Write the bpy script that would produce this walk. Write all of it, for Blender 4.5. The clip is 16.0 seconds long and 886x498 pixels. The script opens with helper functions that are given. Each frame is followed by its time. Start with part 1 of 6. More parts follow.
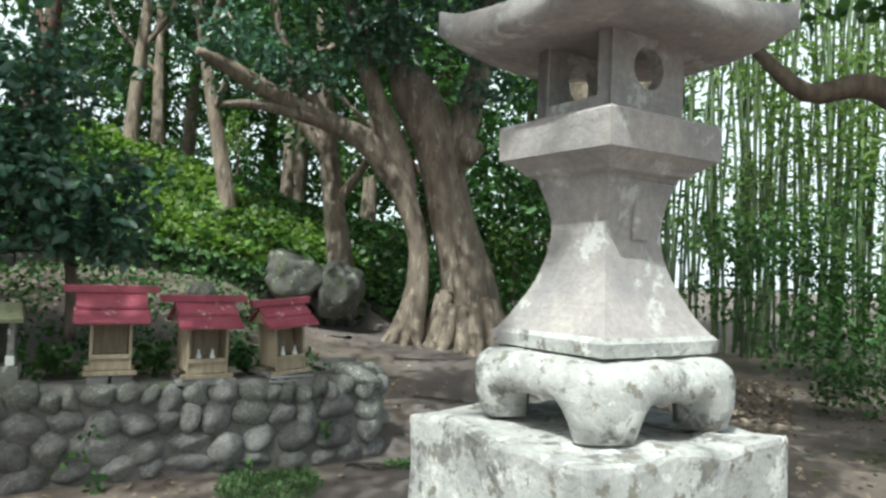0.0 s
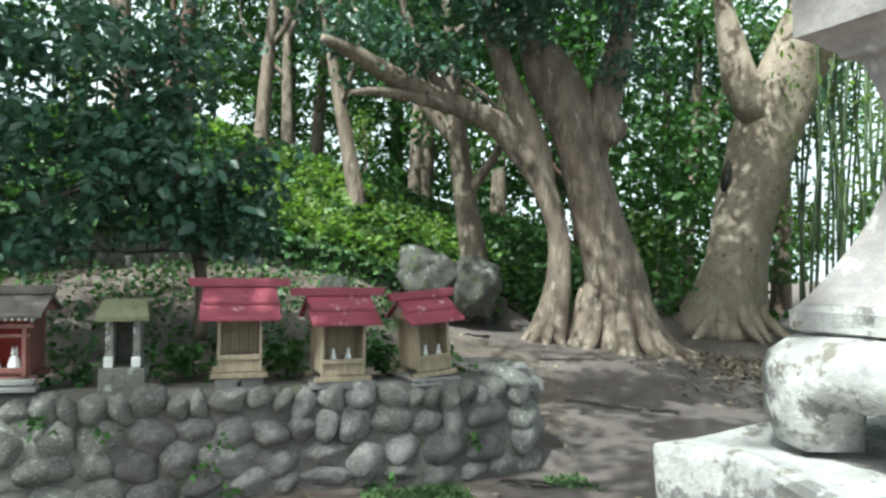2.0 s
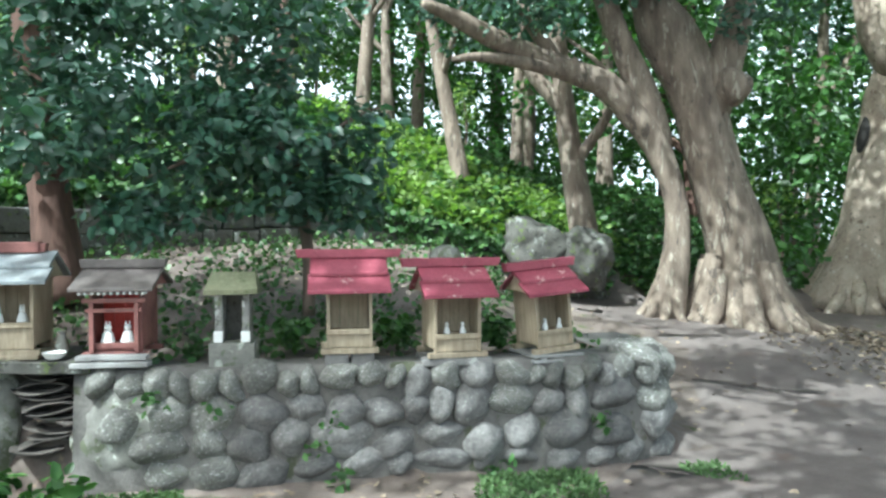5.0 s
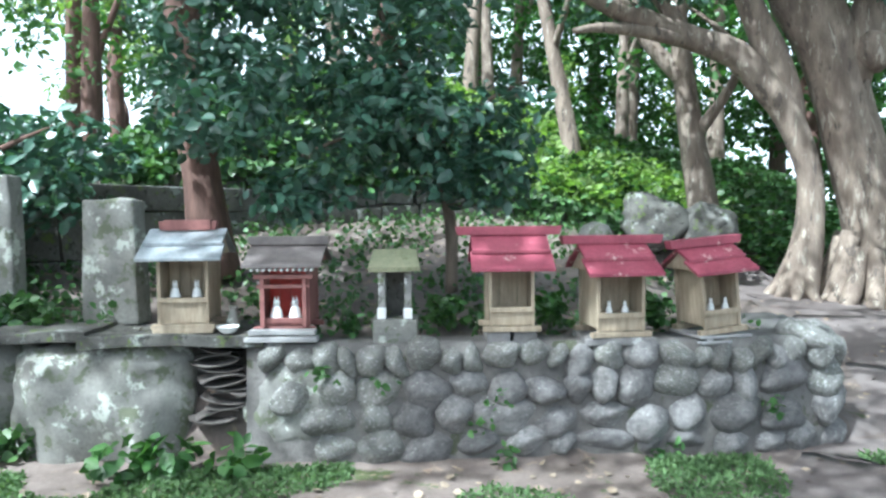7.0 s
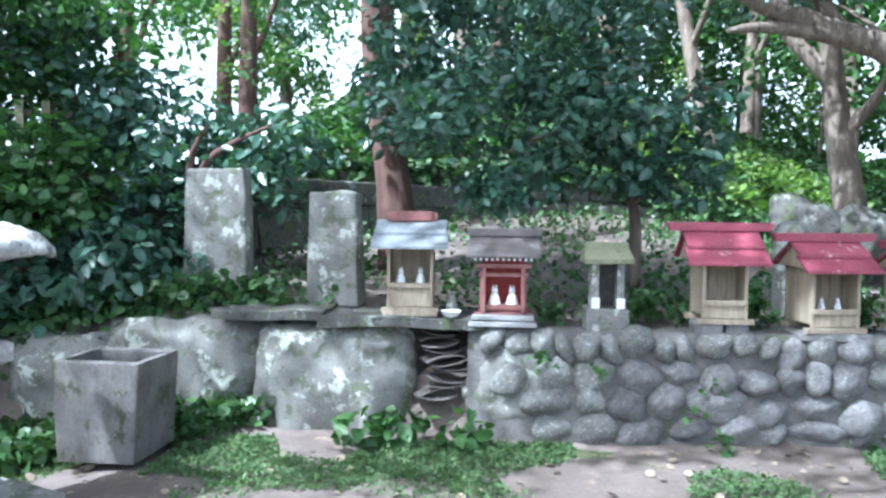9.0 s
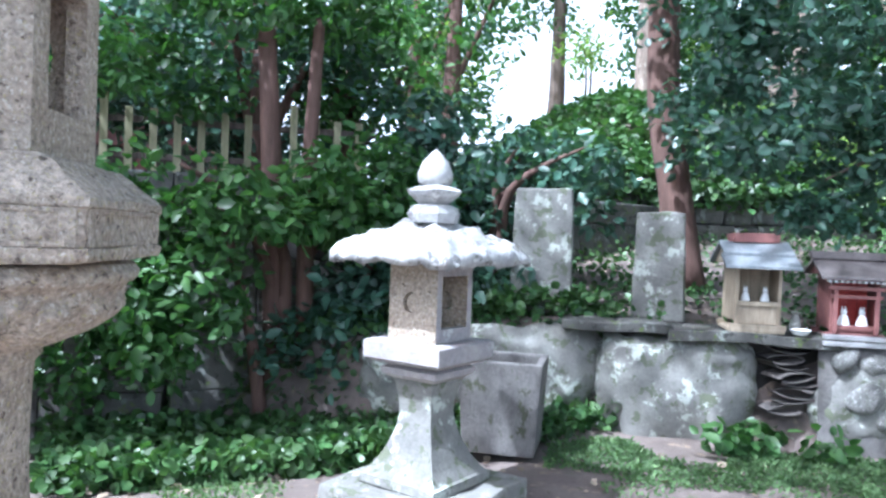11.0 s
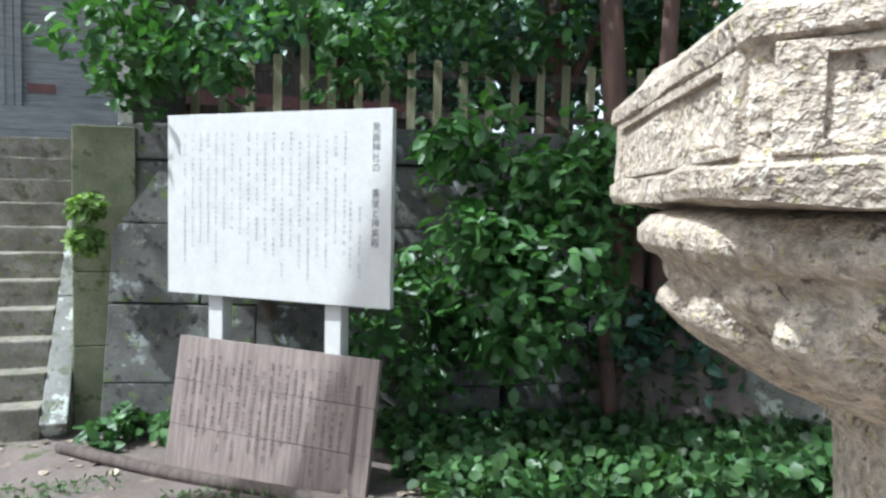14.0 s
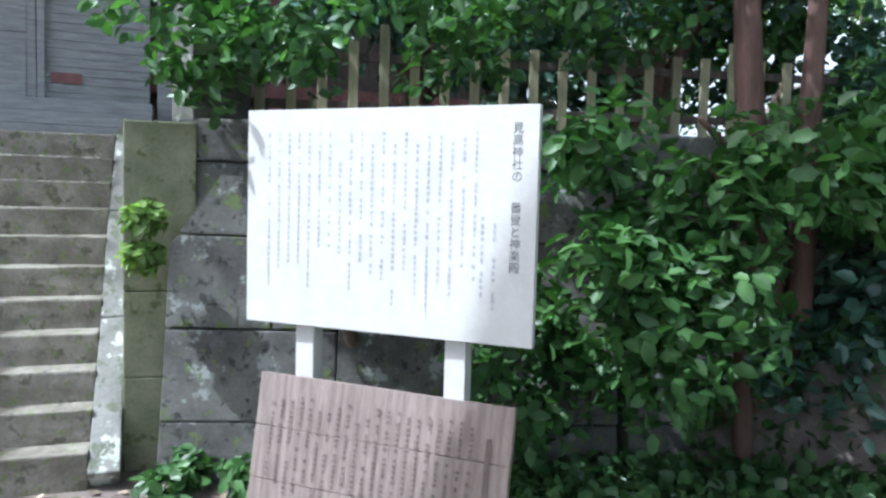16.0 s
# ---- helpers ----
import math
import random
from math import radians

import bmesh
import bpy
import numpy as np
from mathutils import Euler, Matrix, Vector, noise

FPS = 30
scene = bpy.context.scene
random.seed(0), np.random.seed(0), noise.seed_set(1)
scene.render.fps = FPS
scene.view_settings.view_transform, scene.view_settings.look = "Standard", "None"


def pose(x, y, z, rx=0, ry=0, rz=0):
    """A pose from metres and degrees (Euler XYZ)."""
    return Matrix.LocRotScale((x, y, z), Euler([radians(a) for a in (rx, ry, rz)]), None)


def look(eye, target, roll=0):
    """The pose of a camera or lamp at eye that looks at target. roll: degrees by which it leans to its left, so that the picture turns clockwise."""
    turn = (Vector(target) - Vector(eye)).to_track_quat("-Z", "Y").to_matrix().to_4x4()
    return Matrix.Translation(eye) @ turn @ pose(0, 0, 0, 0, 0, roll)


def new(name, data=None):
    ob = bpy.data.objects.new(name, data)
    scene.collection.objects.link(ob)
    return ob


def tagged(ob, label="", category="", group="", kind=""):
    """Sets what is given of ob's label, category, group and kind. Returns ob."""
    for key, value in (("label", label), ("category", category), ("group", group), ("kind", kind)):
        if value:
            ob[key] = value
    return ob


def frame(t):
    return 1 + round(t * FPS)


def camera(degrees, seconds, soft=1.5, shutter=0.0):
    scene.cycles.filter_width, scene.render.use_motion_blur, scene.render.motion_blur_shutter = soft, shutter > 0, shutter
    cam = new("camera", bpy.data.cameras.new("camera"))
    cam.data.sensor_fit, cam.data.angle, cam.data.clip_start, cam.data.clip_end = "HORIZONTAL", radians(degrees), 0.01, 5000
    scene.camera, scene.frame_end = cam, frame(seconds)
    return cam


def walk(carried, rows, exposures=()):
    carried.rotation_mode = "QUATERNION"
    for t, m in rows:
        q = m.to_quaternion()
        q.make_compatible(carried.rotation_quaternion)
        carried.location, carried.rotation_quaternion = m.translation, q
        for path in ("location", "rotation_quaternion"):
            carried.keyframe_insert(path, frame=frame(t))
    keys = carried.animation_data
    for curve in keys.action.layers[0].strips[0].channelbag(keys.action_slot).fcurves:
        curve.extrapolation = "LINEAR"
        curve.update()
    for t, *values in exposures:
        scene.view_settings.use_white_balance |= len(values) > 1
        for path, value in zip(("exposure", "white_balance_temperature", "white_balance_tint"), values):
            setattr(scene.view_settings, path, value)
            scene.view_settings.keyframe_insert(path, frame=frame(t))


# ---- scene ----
cam = camera(62.0, 16.0, soft=2.6)
METRES, EYE, TILT, LEAN, TURN = 8.0, 1.5, 0.0, 0.0, 0.0
PATH = [
    (0, (1.177, 2.673, 1.692), (0.352, 4.494, 1.743), 2.0),
    (0.5, (1.041, 2.798, 1.661), (0.149, 4.587, 1.722), 1.3),
    (1, (0.889, 2.989, 1.611), (-0.091, 4.732, 1.672), 0.8),
    (1.5, (0.724, 3.183, 1.579), (-0.356, 4.866, 1.637), 0.6),
    (2, (0.569, 3.327, 1.575), (-0.547, 4.985, 1.619), 0.6),
    (2.5, (0.427, 3.449, 1.562), (-0.703, 5.099, 1.610), 0.4),
    (3, (0.350, 3.540, 1.560), (-0.791, 5.182, 1.597), 0.3),
    (5.5, (0.14, 3.575, 1.504), (-1.224, 5.038, 1.465), -0.4),
    (6, (-0.012, 3.453, 1.536), (-1.4, 4.891, 1.466), -0.4),
    (6.5, (-0.091, 3.349, 1.539), (-1.532, 4.733, 1.458), -0.4),
    (7, (-0.176, 3.258, 1.517), (-1.66, 4.596, 1.437), -0.5),
    (7.5, (-0.244, 3.168, 1.447), (-1.79, 4.435, 1.387), -0.3),
    (8, (-0.301, 3.065, 1.477), (-1.905, 4.258, 1.398), -0.3),
    (10.5, (-0.993, 0.934, 1.456), (-2.657, 2.043, 1.406), 2.4),
    (11, (-1.212, 0.555, 1.434), (-2.963, 1.521, 1.395), 2.1),
    (11.5, (-1.53, 0.122, 1.43), (-3.311, 1.031, 1.377), 2.1),
    (12, (-1.692, -0.132, 1.401), (-3.519, 0.68, 1.345), 1.8),
    (12.5, (-2.086, -0.419, 1.330), (-3.898, 0.426, 1.277), 1.1),
    (13, (-2.298, -0.578, 1.315), (-4.108, 0.269, 1.250), 0.7),
    (13.5, (-2.559, -0.613, 1.291), (-4.402, 0.159, 1.210), 0.9),
    (14, (-2.855, -0.661, 1.337), (-4.741, -0.005, 1.219), 1.2),
    (14.5, (-3.025, -0.842, 1.383), (-4.905, -0.17, 1.259), 1.8),
    (15, (-3.267, -0.974, 1.402), (-5.144, -0.296, 1.279), 1.8),
    (15.5, (-3.535, -1.02, 1.418), (-5.412, -0.34, 1.292), 1.8),
    (16, (-3.807, -1.137, 1.421), (-5.683, -0.457, 1.29), 1.6),
]
EXPOSURES = [(0, 0.32, 5650, -3), (1.5, 0.54, 5500, -5), (3, 0.93, 5550, -5), (5.5, 1.28, 5200, -3), (7, 1.40, 5050, 1), (8, 1.50, 4850, 2), (10.5, 1.5, 4800, 13), (11.5, 1.2, 4850, 8), (12.5, 0.84, 5150, 5), (14, 0.68, 5150, 5), (16, 0.85, 5000, 7)]
walk(cam, [(t, look(eye, target, roll)) for t, eye, target, roll in PATH], EXPOSURES)

# ---- world and light ----
SUN_EL, SUN_AZ = 55.0, (0.0, -1.0)
world = bpy.data.worlds.new("world")
scene.world = world
world.use_nodes = True
wn = world.node_tree.nodes
sky = wn.new("ShaderNodeTexSky")
sky.sky_type = "NISHITA"
sky.sun_disc = False
sky.dust_density, sky.air_density, sky.ozone_density = 10.0, 1.0, 0.4
sky.sun_elevation = radians(SUN_EL)
sky.sun_rotation = math.atan2(SUN_AZ[0], SUN_AZ[1])
world.node_tree.links.new(sky.outputs[0], wn["Background"].inputs[0])
wn["Background"].inputs[1].default_value = 0.095
sun = new("sun", bpy.data.lights.new("sun", "SUN"))
sun.data.energy, sun.data.angle, sun.data.color = 4.4, radians(0.6), (1.0, 0.94, 0.84)
_h = math.cos(radians(SUN_EL))
sun.matrix_world = look((SUN_AZ[0] * _h * 30, SUN_AZ[1] * _h * 30, math.sin(radians(SUN_EL)) * 30), (0, 0, 0))

RNG = np.random.default_rng(7)

# ---- materials ----


def mat(name, c1, c2, rough=0.85, scale=6.0, bump=0.3, detail=0.18, spots=None, spot_scale=9.0, spot_at=0.58, metal=0.0,
        island=0.0, obj=0.0, coord="Object", stretch=(1, 1, 1), spec=0.4, translucent=0.0, fine=38.0):
    """Two-tone noise surface with optional patches (lichen, moss, wear), grain and relief."""
    m = bpy.data.materials.new(name)
    m.use_nodes = True
    t = m.node_tree
    n, l = t.nodes, t.links
    b = n["Principled BSDF"]
    tc = n.new("ShaderNodeTexCoord")
    mp = n.new("ShaderNodeMapping")
    mp.inputs["Scale"].default_value = stretch
    l.new(tc.outputs[coord], mp.inputs[0])

    def noise_tex(s, d=5.0, r=0.6):
        x = n.new("ShaderNodeTexNoise")
        x.inputs["Scale"].default_value, x.inputs["Detail"].default_value, x.inputs["Roughness"].default_value = s, d, r
        l.new(mp.outputs[0], x.inputs["Vector"])
        return x

    def ramp(src, a, z):
        r = n.new("ShaderNodeMapRange")
        r.inputs[1].default_value, r.inputs[2].default_value = a, z
        l.new(src, r.inputs[0])
        return r.outputs[0]

    def mix(f, a, c, how="MIX"):
        x = n.new("ShaderNodeMix")
        x.data_type, x.blend_type = "RGBA", how
        for src, k in ((f, 0), (a, 6), (c, 7)):
            if isinstance(src, (int, float)):
                x.inputs[k].default_value = src
            elif isinstance(src, tuple):
                x.inputs[k].default_value = (*src, 1)
            else:
                l.new(src, x.inputs[k])
        return x.outputs[2]

    big, small = noise_tex(scale), noise_tex(fine, 3.0, 0.7)
    col = mix(ramp(big.outputs[0], 0.36, 0.64), c1, c2)
    grain = ramp(small.outputs[0], 0.3, 0.7)
    dark = n.new("ShaderNodeMapRange")
    dark.inputs[3].default_value, dark.inputs[4].default_value = 1 - detail, 1 + detail * 0.5
    l.new(small.outputs[0], dark.inputs[0])
    dark.inputs[1].default_value, dark.inputs[2].default_value = 0.3, 0.7
    col = mix(1.0, col, dark.outputs[0], "MULTIPLY")
    if spots:
        for i, sp in enumerate(spots):
            sn = noise_tex(spot_scale * (1 + 0.7 * i), 7.0, 0.68)
            off = n.new("ShaderNodeVectorMath")
            off.inputs[1].default_value = (3.1 * i + 1.7, 5.3 * i, 2.2)
            l.new(mp.outputs[0], off.inputs[0])
            l.new(off.outputs[0], sn.inputs["Vector"])
            col = mix(ramp(sn.outputs[0], spot_at, spot_at + 0.05), col, sp)
    for amount, node, out in ((island, "ShaderNodeNewGeometry", "Random Per Island"), (obj, "ShaderNodeObjectInfo", "Random")):
        if amount:
            g = n.new(node)
            r = n.new("ShaderNodeMapRange")
            r.inputs[3].default_value, r.inputs[4].default_value = 1 - amount, 1 + amount
            l.new(g.outputs[out], r.inputs[0])
            col = mix(1.0, col, r.outputs[0], "MULTIPLY")
    l.new(col, b.inputs["Base Color"])
    b.inputs["Roughness"].default_value = rough
    b.inputs["Metallic"].default_value = metal
    b.inputs["Specular IOR Level"].default_value = spec
    if bump:
        soft_grain = n.new("ShaderNodeMath")
        soft_grain.operation = "MULTIPLY"
        soft_grain.inputs[1].default_value = 0.35
        l.new(grain, soft_grain.inputs[0])
        bp = n.new("ShaderNodeBump")
        bp.inputs["Strength"].default_value, bp.inputs["Distance"].default_value = bump, 0.012
        add = n.new("ShaderNodeMath")
        l.new(big.outputs[0], add.inputs[0])
        l.new(soft_grain.outputs[0], add.inputs[1])
        l.new(add.outputs[0], bp.inputs["Height"])
        l.new(bp.outputs[0], b.inputs["Normal"])
    if translucent:
        tr = n.new("ShaderNodeBsdfTranslucent")
        bright = mix(1.0, col, (1.6, 1.9, 0.7), "MULTIPLY")
        l.new(bright, tr.inputs[0])
        ms = n.new("ShaderNodeMixShader")
        ms.inputs[0].default_value = translucent
        l.new(b.outputs[0], ms.inputs[1])
        l.new(tr.outputs[0], ms.inputs[2])
        l.new(ms.outputs[0], n["Material Output"].inputs[0])
    return m


WHITE_LICHEN, GREY_LICHEN, MOSS = (0.62, 0.63, 0.58), (0.36, 0.38, 0.34), (0.10, 0.13, 0.04)
M = dict(
    lantern_stone=mat("lichened_grey_stone", (0.30, 0.28, 0.28), (0.42, 0.38, 0.36), scale=5, spots=[(0.50, 0.49, 0.47)], spot_scale=5, spot_at=0.56, bump=0.5),
    white_stone=mat("white_lichen_stone", (0.32, 0.315, 0.31), (0.50, 0.495, 0.475), scale=5, spots=[(0.17, 0.165, 0.16), (0.60, 0.59, 0.57), (0.21, 0.195, 0.165)], spot_scale=6, spot_at=0.565, bump=0.6),
    granite=mat("coarse_pink_granite", (0.42, 0.34, 0.26), (0.53, 0.455, 0.365), scale=4, detail=0.55, fine=48, bump=1.4, spots=[(0.12, 0.09, 0.07), (0.60, 0.545, 0.46), (0.43, 0.37, 0.18)], spot_scale=34, spot_at=0.58),
    # base darkened to imitate shade; lichen and moss patches are its own colour
    shade_stone=mat("weathered_stone_shade_tone", (0.065, 0.062, 0.056), (0.13, 0.125, 0.11), scale=3, spots=[(0.24, 0.25, 0.23), MOSS, (0.035, 0.034, 0.03)], spot_scale=5, spot_at=0.575, bump=0.7),
    cobble=mat("round_river_stone", (0.15, 0.143, 0.14), (0.25, 0.238, 0.23), scale=4, spots=[(0.40, 0.40, 0.38), (0.11, 0.105, 0.10)], spot_scale=6, spot_at=0.60, obj=0.35, bump=0.4),
    pale_cobble=mat("lichened_river_stone", (0.19, 0.185, 0.175), (0.30, 0.29, 0.275), scale=4, spots=[(0.52, 0.52, 0.49), (0.15, 0.17, 0.10), (0.12, 0.115, 0.105)], spot_scale=7, spot_at=0.56, obj=0.2, bump=0.8),
    mortar=mat("old_wall_mortar", (0.115, 0.107, 0.10), (0.19, 0.178, 0.165), scale=5, spots=[(0.07, 0.075, 0.045)], spot_scale=5, bump=0.8),
    moss_stone=mat("mossy_green_stone", (0.15, 0.16, 0.09), (0.24, 0.24, 0.15), scale=4, spots=[(0.09, 0.11, 0.04)], spot_scale=6, bump=0.4),
    step_stone=mat("worn_step_stone", (0.17, 0.15, 0.12), (0.29, 0.265, 0.22), scale=5, spots=[(0.12, 0.11, 0.08), (0.17, 0.19, 0.09)], spot_scale=8, spot_at=0.56, bump=0.8),
    stele=mat("lichened_stele_stone", (0.17, 0.165, 0.15), (0.25, 0.245, 0.22), scale=4, spots=[(0.46, 0.48, 0.42), (0.12, 0.13, 0.085)], spot_scale=5, spot_at=0.545, bump=0.5),
    earth=mat("leaf_littered_earth", (0.125, 0.10, 0.085), (0.19, 0.155, 0.135), scale=1.6, spots=[(0.07, 0.09, 0.03), (0.25, 0.19, 0.14)], spot_scale=3.0, spot_at=0.6, bump=0.9, fine=26),
    path=mat("trodden_brown_path", (0.13, 0.107, 0.098), (0.18, 0.152, 0.14), scale=1.3, spots=[(0.15, 0.115, 0.10)], spot_scale=2.2, spot_at=0.6, bump=0.6, fine=40),
    grass=mat("short_moss_grass", (0.075, 0.13, 0.05), (0.13, 0.20, 0.085), island=0.35, translucent=0.25, bump=0),
    leaf_dark=mat("glossy_dark_leaf", (0.044, 0.098, 0.066), (0.080, 0.148, 0.102), rough=0.36, spec=0.6, island=0.45, translucent=0.16, bump=0, detail=0.1),
    leaf_mid=mat("broad_green_leaf", (0.045, 0.105, 0.030), (0.080, 0.160, 0.045), rough=0.42, island=0.45, translucent=0.26, bump=0, detail=0.1),
    # light leaf green; on the hill patches it stands in for sunlight
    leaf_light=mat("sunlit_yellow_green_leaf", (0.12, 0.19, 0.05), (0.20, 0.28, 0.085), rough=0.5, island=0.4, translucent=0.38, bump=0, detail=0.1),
    ivy=mat("ground_ivy_leaf", (0.04, 0.095, 0.03), (0.085, 0.15, 0.05), rough=0.4, island=0.5, translucent=0.2, bump=0, detail=0.1),
    litter=mat("dry_leaf_litter", (0.20, 0.15, 0.10), (0.34, 0.28, 0.21), island=0.5, bump=0),
    bark=mat("smooth_grey_brown_bark", (0.155, 0.12, 0.095), (0.28, 0.225, 0.175), scale=3, stretch=(2.2, 2.2, 0.55), spots=[(0.10, 0.08, 0.065), (0.36, 0.32, 0.26)], spot_scale=3.2, spot_at=0.58, bump=0.9, fine=22),
    bark_pale=mat("mottled_pale_bark", (0.27, 0.215, 0.165), (0.40, 0.335, 0.265), scale=2.2, stretch=(1.3, 1.3, 0.9), spots=[(0.17, 0.125, 0.095), (0.47, 0.42, 0.35), (0.11, 0.085, 0.065)], spot_scale=4.5, spot_at=0.60, bump=1.0, fine=20),
    bark_dark=mat("dark_furrowed_bark", (0.11, 0.085, 0.065), (0.19, 0.145, 0.11), scale=4, stretch=(3, 3, 0.5), bump=0.9, fine=24),
    bark_red=mat("reddish_peeling_bark", (0.10, 0.058, 0.045), (0.17, 0.10, 0.078), scale=4, stretch=(3, 3, 0.4), bump=0.7, fine=26),
    bamboo=mat("green_bamboo", (0.10, 0.145, 0.07), (0.17, 0.215, 0.12), scale=2, obj=0.4, rough=0.45, bump=0.1),
    red_paint=mat("faded_red_roof_paint", (0.23, 0.045, 0.070), (0.31, 0.075, 0.105), scale=4, spots=[(0.55, 0.36, 0.34)], spot_scale=9, spot_at=0.61, rough=0.55, bump=0.15),
    vermilion=mat("vermilion_paint", (0.42, 0.035, 0.03), (0.52, 0.06, 0.045), rough=0.5, bump=0.1),
    maroon=mat("dull_maroon_paint", (0.17, 0.07, 0.065), (0.26, 0.115, 0.10), rough=0.6, bump=0.15),
    wood=mat("weathered_honey_wood", (0.29, 0.235, 0.165), (0.41, 0.34, 0.245), scale=5, stretch=(6, 6, 0.8), rough=0.7, bump=0.3),
    grey_wood=mat("silvered_grey_wood", (0.28, 0.275, 0.27), (0.40, 0.395, 0.385), scale=4, stretch=(1, 1, 8), rough=0.8, bump=0.4),
    brown_wood=mat("aged_brown_plank", (0.20, 0.155, 0.135), (0.30, 0.24, 0.21), scale=4, stretch=(9, 9, 0.7), rough=0.75, bump=0.4, spots=[(0.42, 0.36, 0.32)], spot_scale=3, spot_at=0.66),
    dark_wood=mat("dark_old_wood", (0.07, 0.055, 0.045), (0.13, 0.10, 0.085), scale=4, stretch=(6, 6, 1), bump=0.4),
    fence_wood=mat("pale_lichened_fence_wood", (0.26, 0.24, 0.14), (0.42, 0.38, 0.24), scale=3, stretch=(6, 6, 0.7), bump=0.3, obj=0.2),
    copper=mat("blue_grey_copper_roof", (0.20, 0.22, 0.235), (0.30, 0.315, 0.32), rough=0.5, metal=0.35, bump=0.15, spots=[(0.42, 0.42, 0.40)], spot_scale=8, spot_at=0.66),
    brown_roof=mat("dark_brown_metal_roof", (0.11, 0.095, 0.09), (0.18, 0.155, 0.145), rough=0.5, metal=0.2, bump=0.15),
    tile=mat("old_clay_roof_tile", (0.085, 0.075, 0.068), (0.17, 0.15, 0.135), bump=0.5, obj=0.35),
    sign=mat("white_painted_board", (0.53, 0.515, 0.485), (0.575, 0.56, 0.53), rough=0.45, detail=0.05, bump=0.05, spots=[(0.72, 0.69, 0.62)], spot_scale=2.2, spot_at=0.68),
    ink=mat("faded_black_ink", (0.10, 0.10, 0.10), (0.17, 0.165, 0.165), bump=0),
    pale_ink=mat("washed_out_ink", (0.32, 0.32, 0.34), (0.44, 0.44, 0.46), bump=0),
    brown_ink=mat("dark_brush_ink", (0.10, 0.075, 0.065), (0.15, 0.115, 0.10), bump=0),
    porcelain=mat("white_glazed_porcelain", (0.78, 0.78, 0.76), (0.84, 0.84, 0.82), rough=0.25, detail=0.05, bump=0),
    red_stain=mat("faded_red_pigment", (0.24, 0.09, 0.085), (0.34, 0.14, 0.12), bump=0.3),
    # near-black colour that stands in for the shade inside deep openings
    shade_black=mat("painted_shade_black", (0.02, 0.018, 0.016), (0.03, 0.027, 0.024), bump=0),
)

# ---- mesh helpers ----


def mesh_from(name, verts, faces, material, smooth=False):
    me = bpy.data.meshes.new(name)
    me.from_pydata([tuple(v) for v in verts], [], [tuple(f) for f in faces])
    me.materials.append(material)
    if smooth:
        me.polygons.foreach_set("use_smooth", [True] * len(me.polygons))
    me.update()
    return me


def part(name, bm, material, parent, label=""):
    """Links a bmesh (or a mesh) as one object under a thing or a part."""
    if isinstance(bm, bmesh.types.BMesh):
        me = bpy.data.meshes.new(name)
        bmesh.ops.recalc_face_normals(bm, faces=bm.faces)
        bm.to_mesh(me)
        bm.free()
        me.materials.append(material)
    else:
        me = bm
    ob = new(name, me)
    if parent:
        ob.parent = parent
    return tagged(ob, label)


def thing(name, m, label, category, group="", kind=""):
    ob = new(name)
    ob.empty_display_size = 0.1
    ob.matrix_world = m
    return tagged(ob, label, category, group, kind)


def add_box(bm, x0, x1, y0, y1, z0, z1, bevel=0.0, m=None):
    r = bmesh.ops.create_cube(bm, size=1.0)
    vs = r["verts"]
    for v in vs:
        v.co = Vector(((x0 + x1) / 2 + v.co.x * (x1 - x0), (y0 + y1) / 2 + v.co.y * (y1 - y0), (z0 + z1) / 2 + v.co.z * (z1 - z0)))
    if bevel:
        es = list({e for v in vs for e in v.link_edges})
        g = bmesh.ops.bevel(bm, geom=es, offset=bevel, segments=2, affect="EDGES", profile=0.6)
        vs = list({v for f in g["faces"] for v in f.verts} | {v for v in vs if v.is_valid})
    if m:
        bmesh.ops.transform(bm, matrix=m, verts=vs)
    return vs


def box(x0, x1, y0, y1, z0, z1, bevel=0.006, m=None):
    bm = bmesh.new()
    add_box(bm, x0, x1, y0, y1, z0, z1, bevel, m)
    return bm


def rough_up(bm, amount, freq=6.0, seed=0.0):
    for v in bm.verts:
        p = v.co * freq + Vector((seed, seed * 1.7, 0))
        v.co += noise.noise_vector(p) * amount
    return bm


def stacked(sections, n=4, turn=45.0, round_to=0.0):
    """Solid of polygon sections (radius, z) with n corners; radius is to the corner."""
    bm = bmesh.new()
    rings = []
    for r, z in sections:
        ring = []
        for k in range(n):
            a = radians(turn + 360.0 * k / n)
            ring.append(bm.verts.new((r * math.cos(a), r * math.sin(a), z)))
        rings.append(ring)
    for a, b in zip(rings, rings[1:]):
        for k in range(n):
            bm.faces.new((a[k], a[(k + 1) % n], b[(k + 1) % n], b[k]))
    bm.faces.new(rings[0][::-1])
    bm.faces.new(rings[-1])
    return bm


def finer(bm, cuts):
    bmesh.ops.subdivide_edges(bm, edges=bm.edges[:], cuts=cuts, use_grid_fill=True)
    return bm


def soften(bm, offset, angle=25):
    es = [e for e in bm.edges if len(e.link_faces) == 2 and e.calc_face_angle(0) > radians(angle)]
    bmesh.ops.bevel(bm, geom=es, offset=offset, segments=2, affect="EDGES", profile=0.6)
    return bm


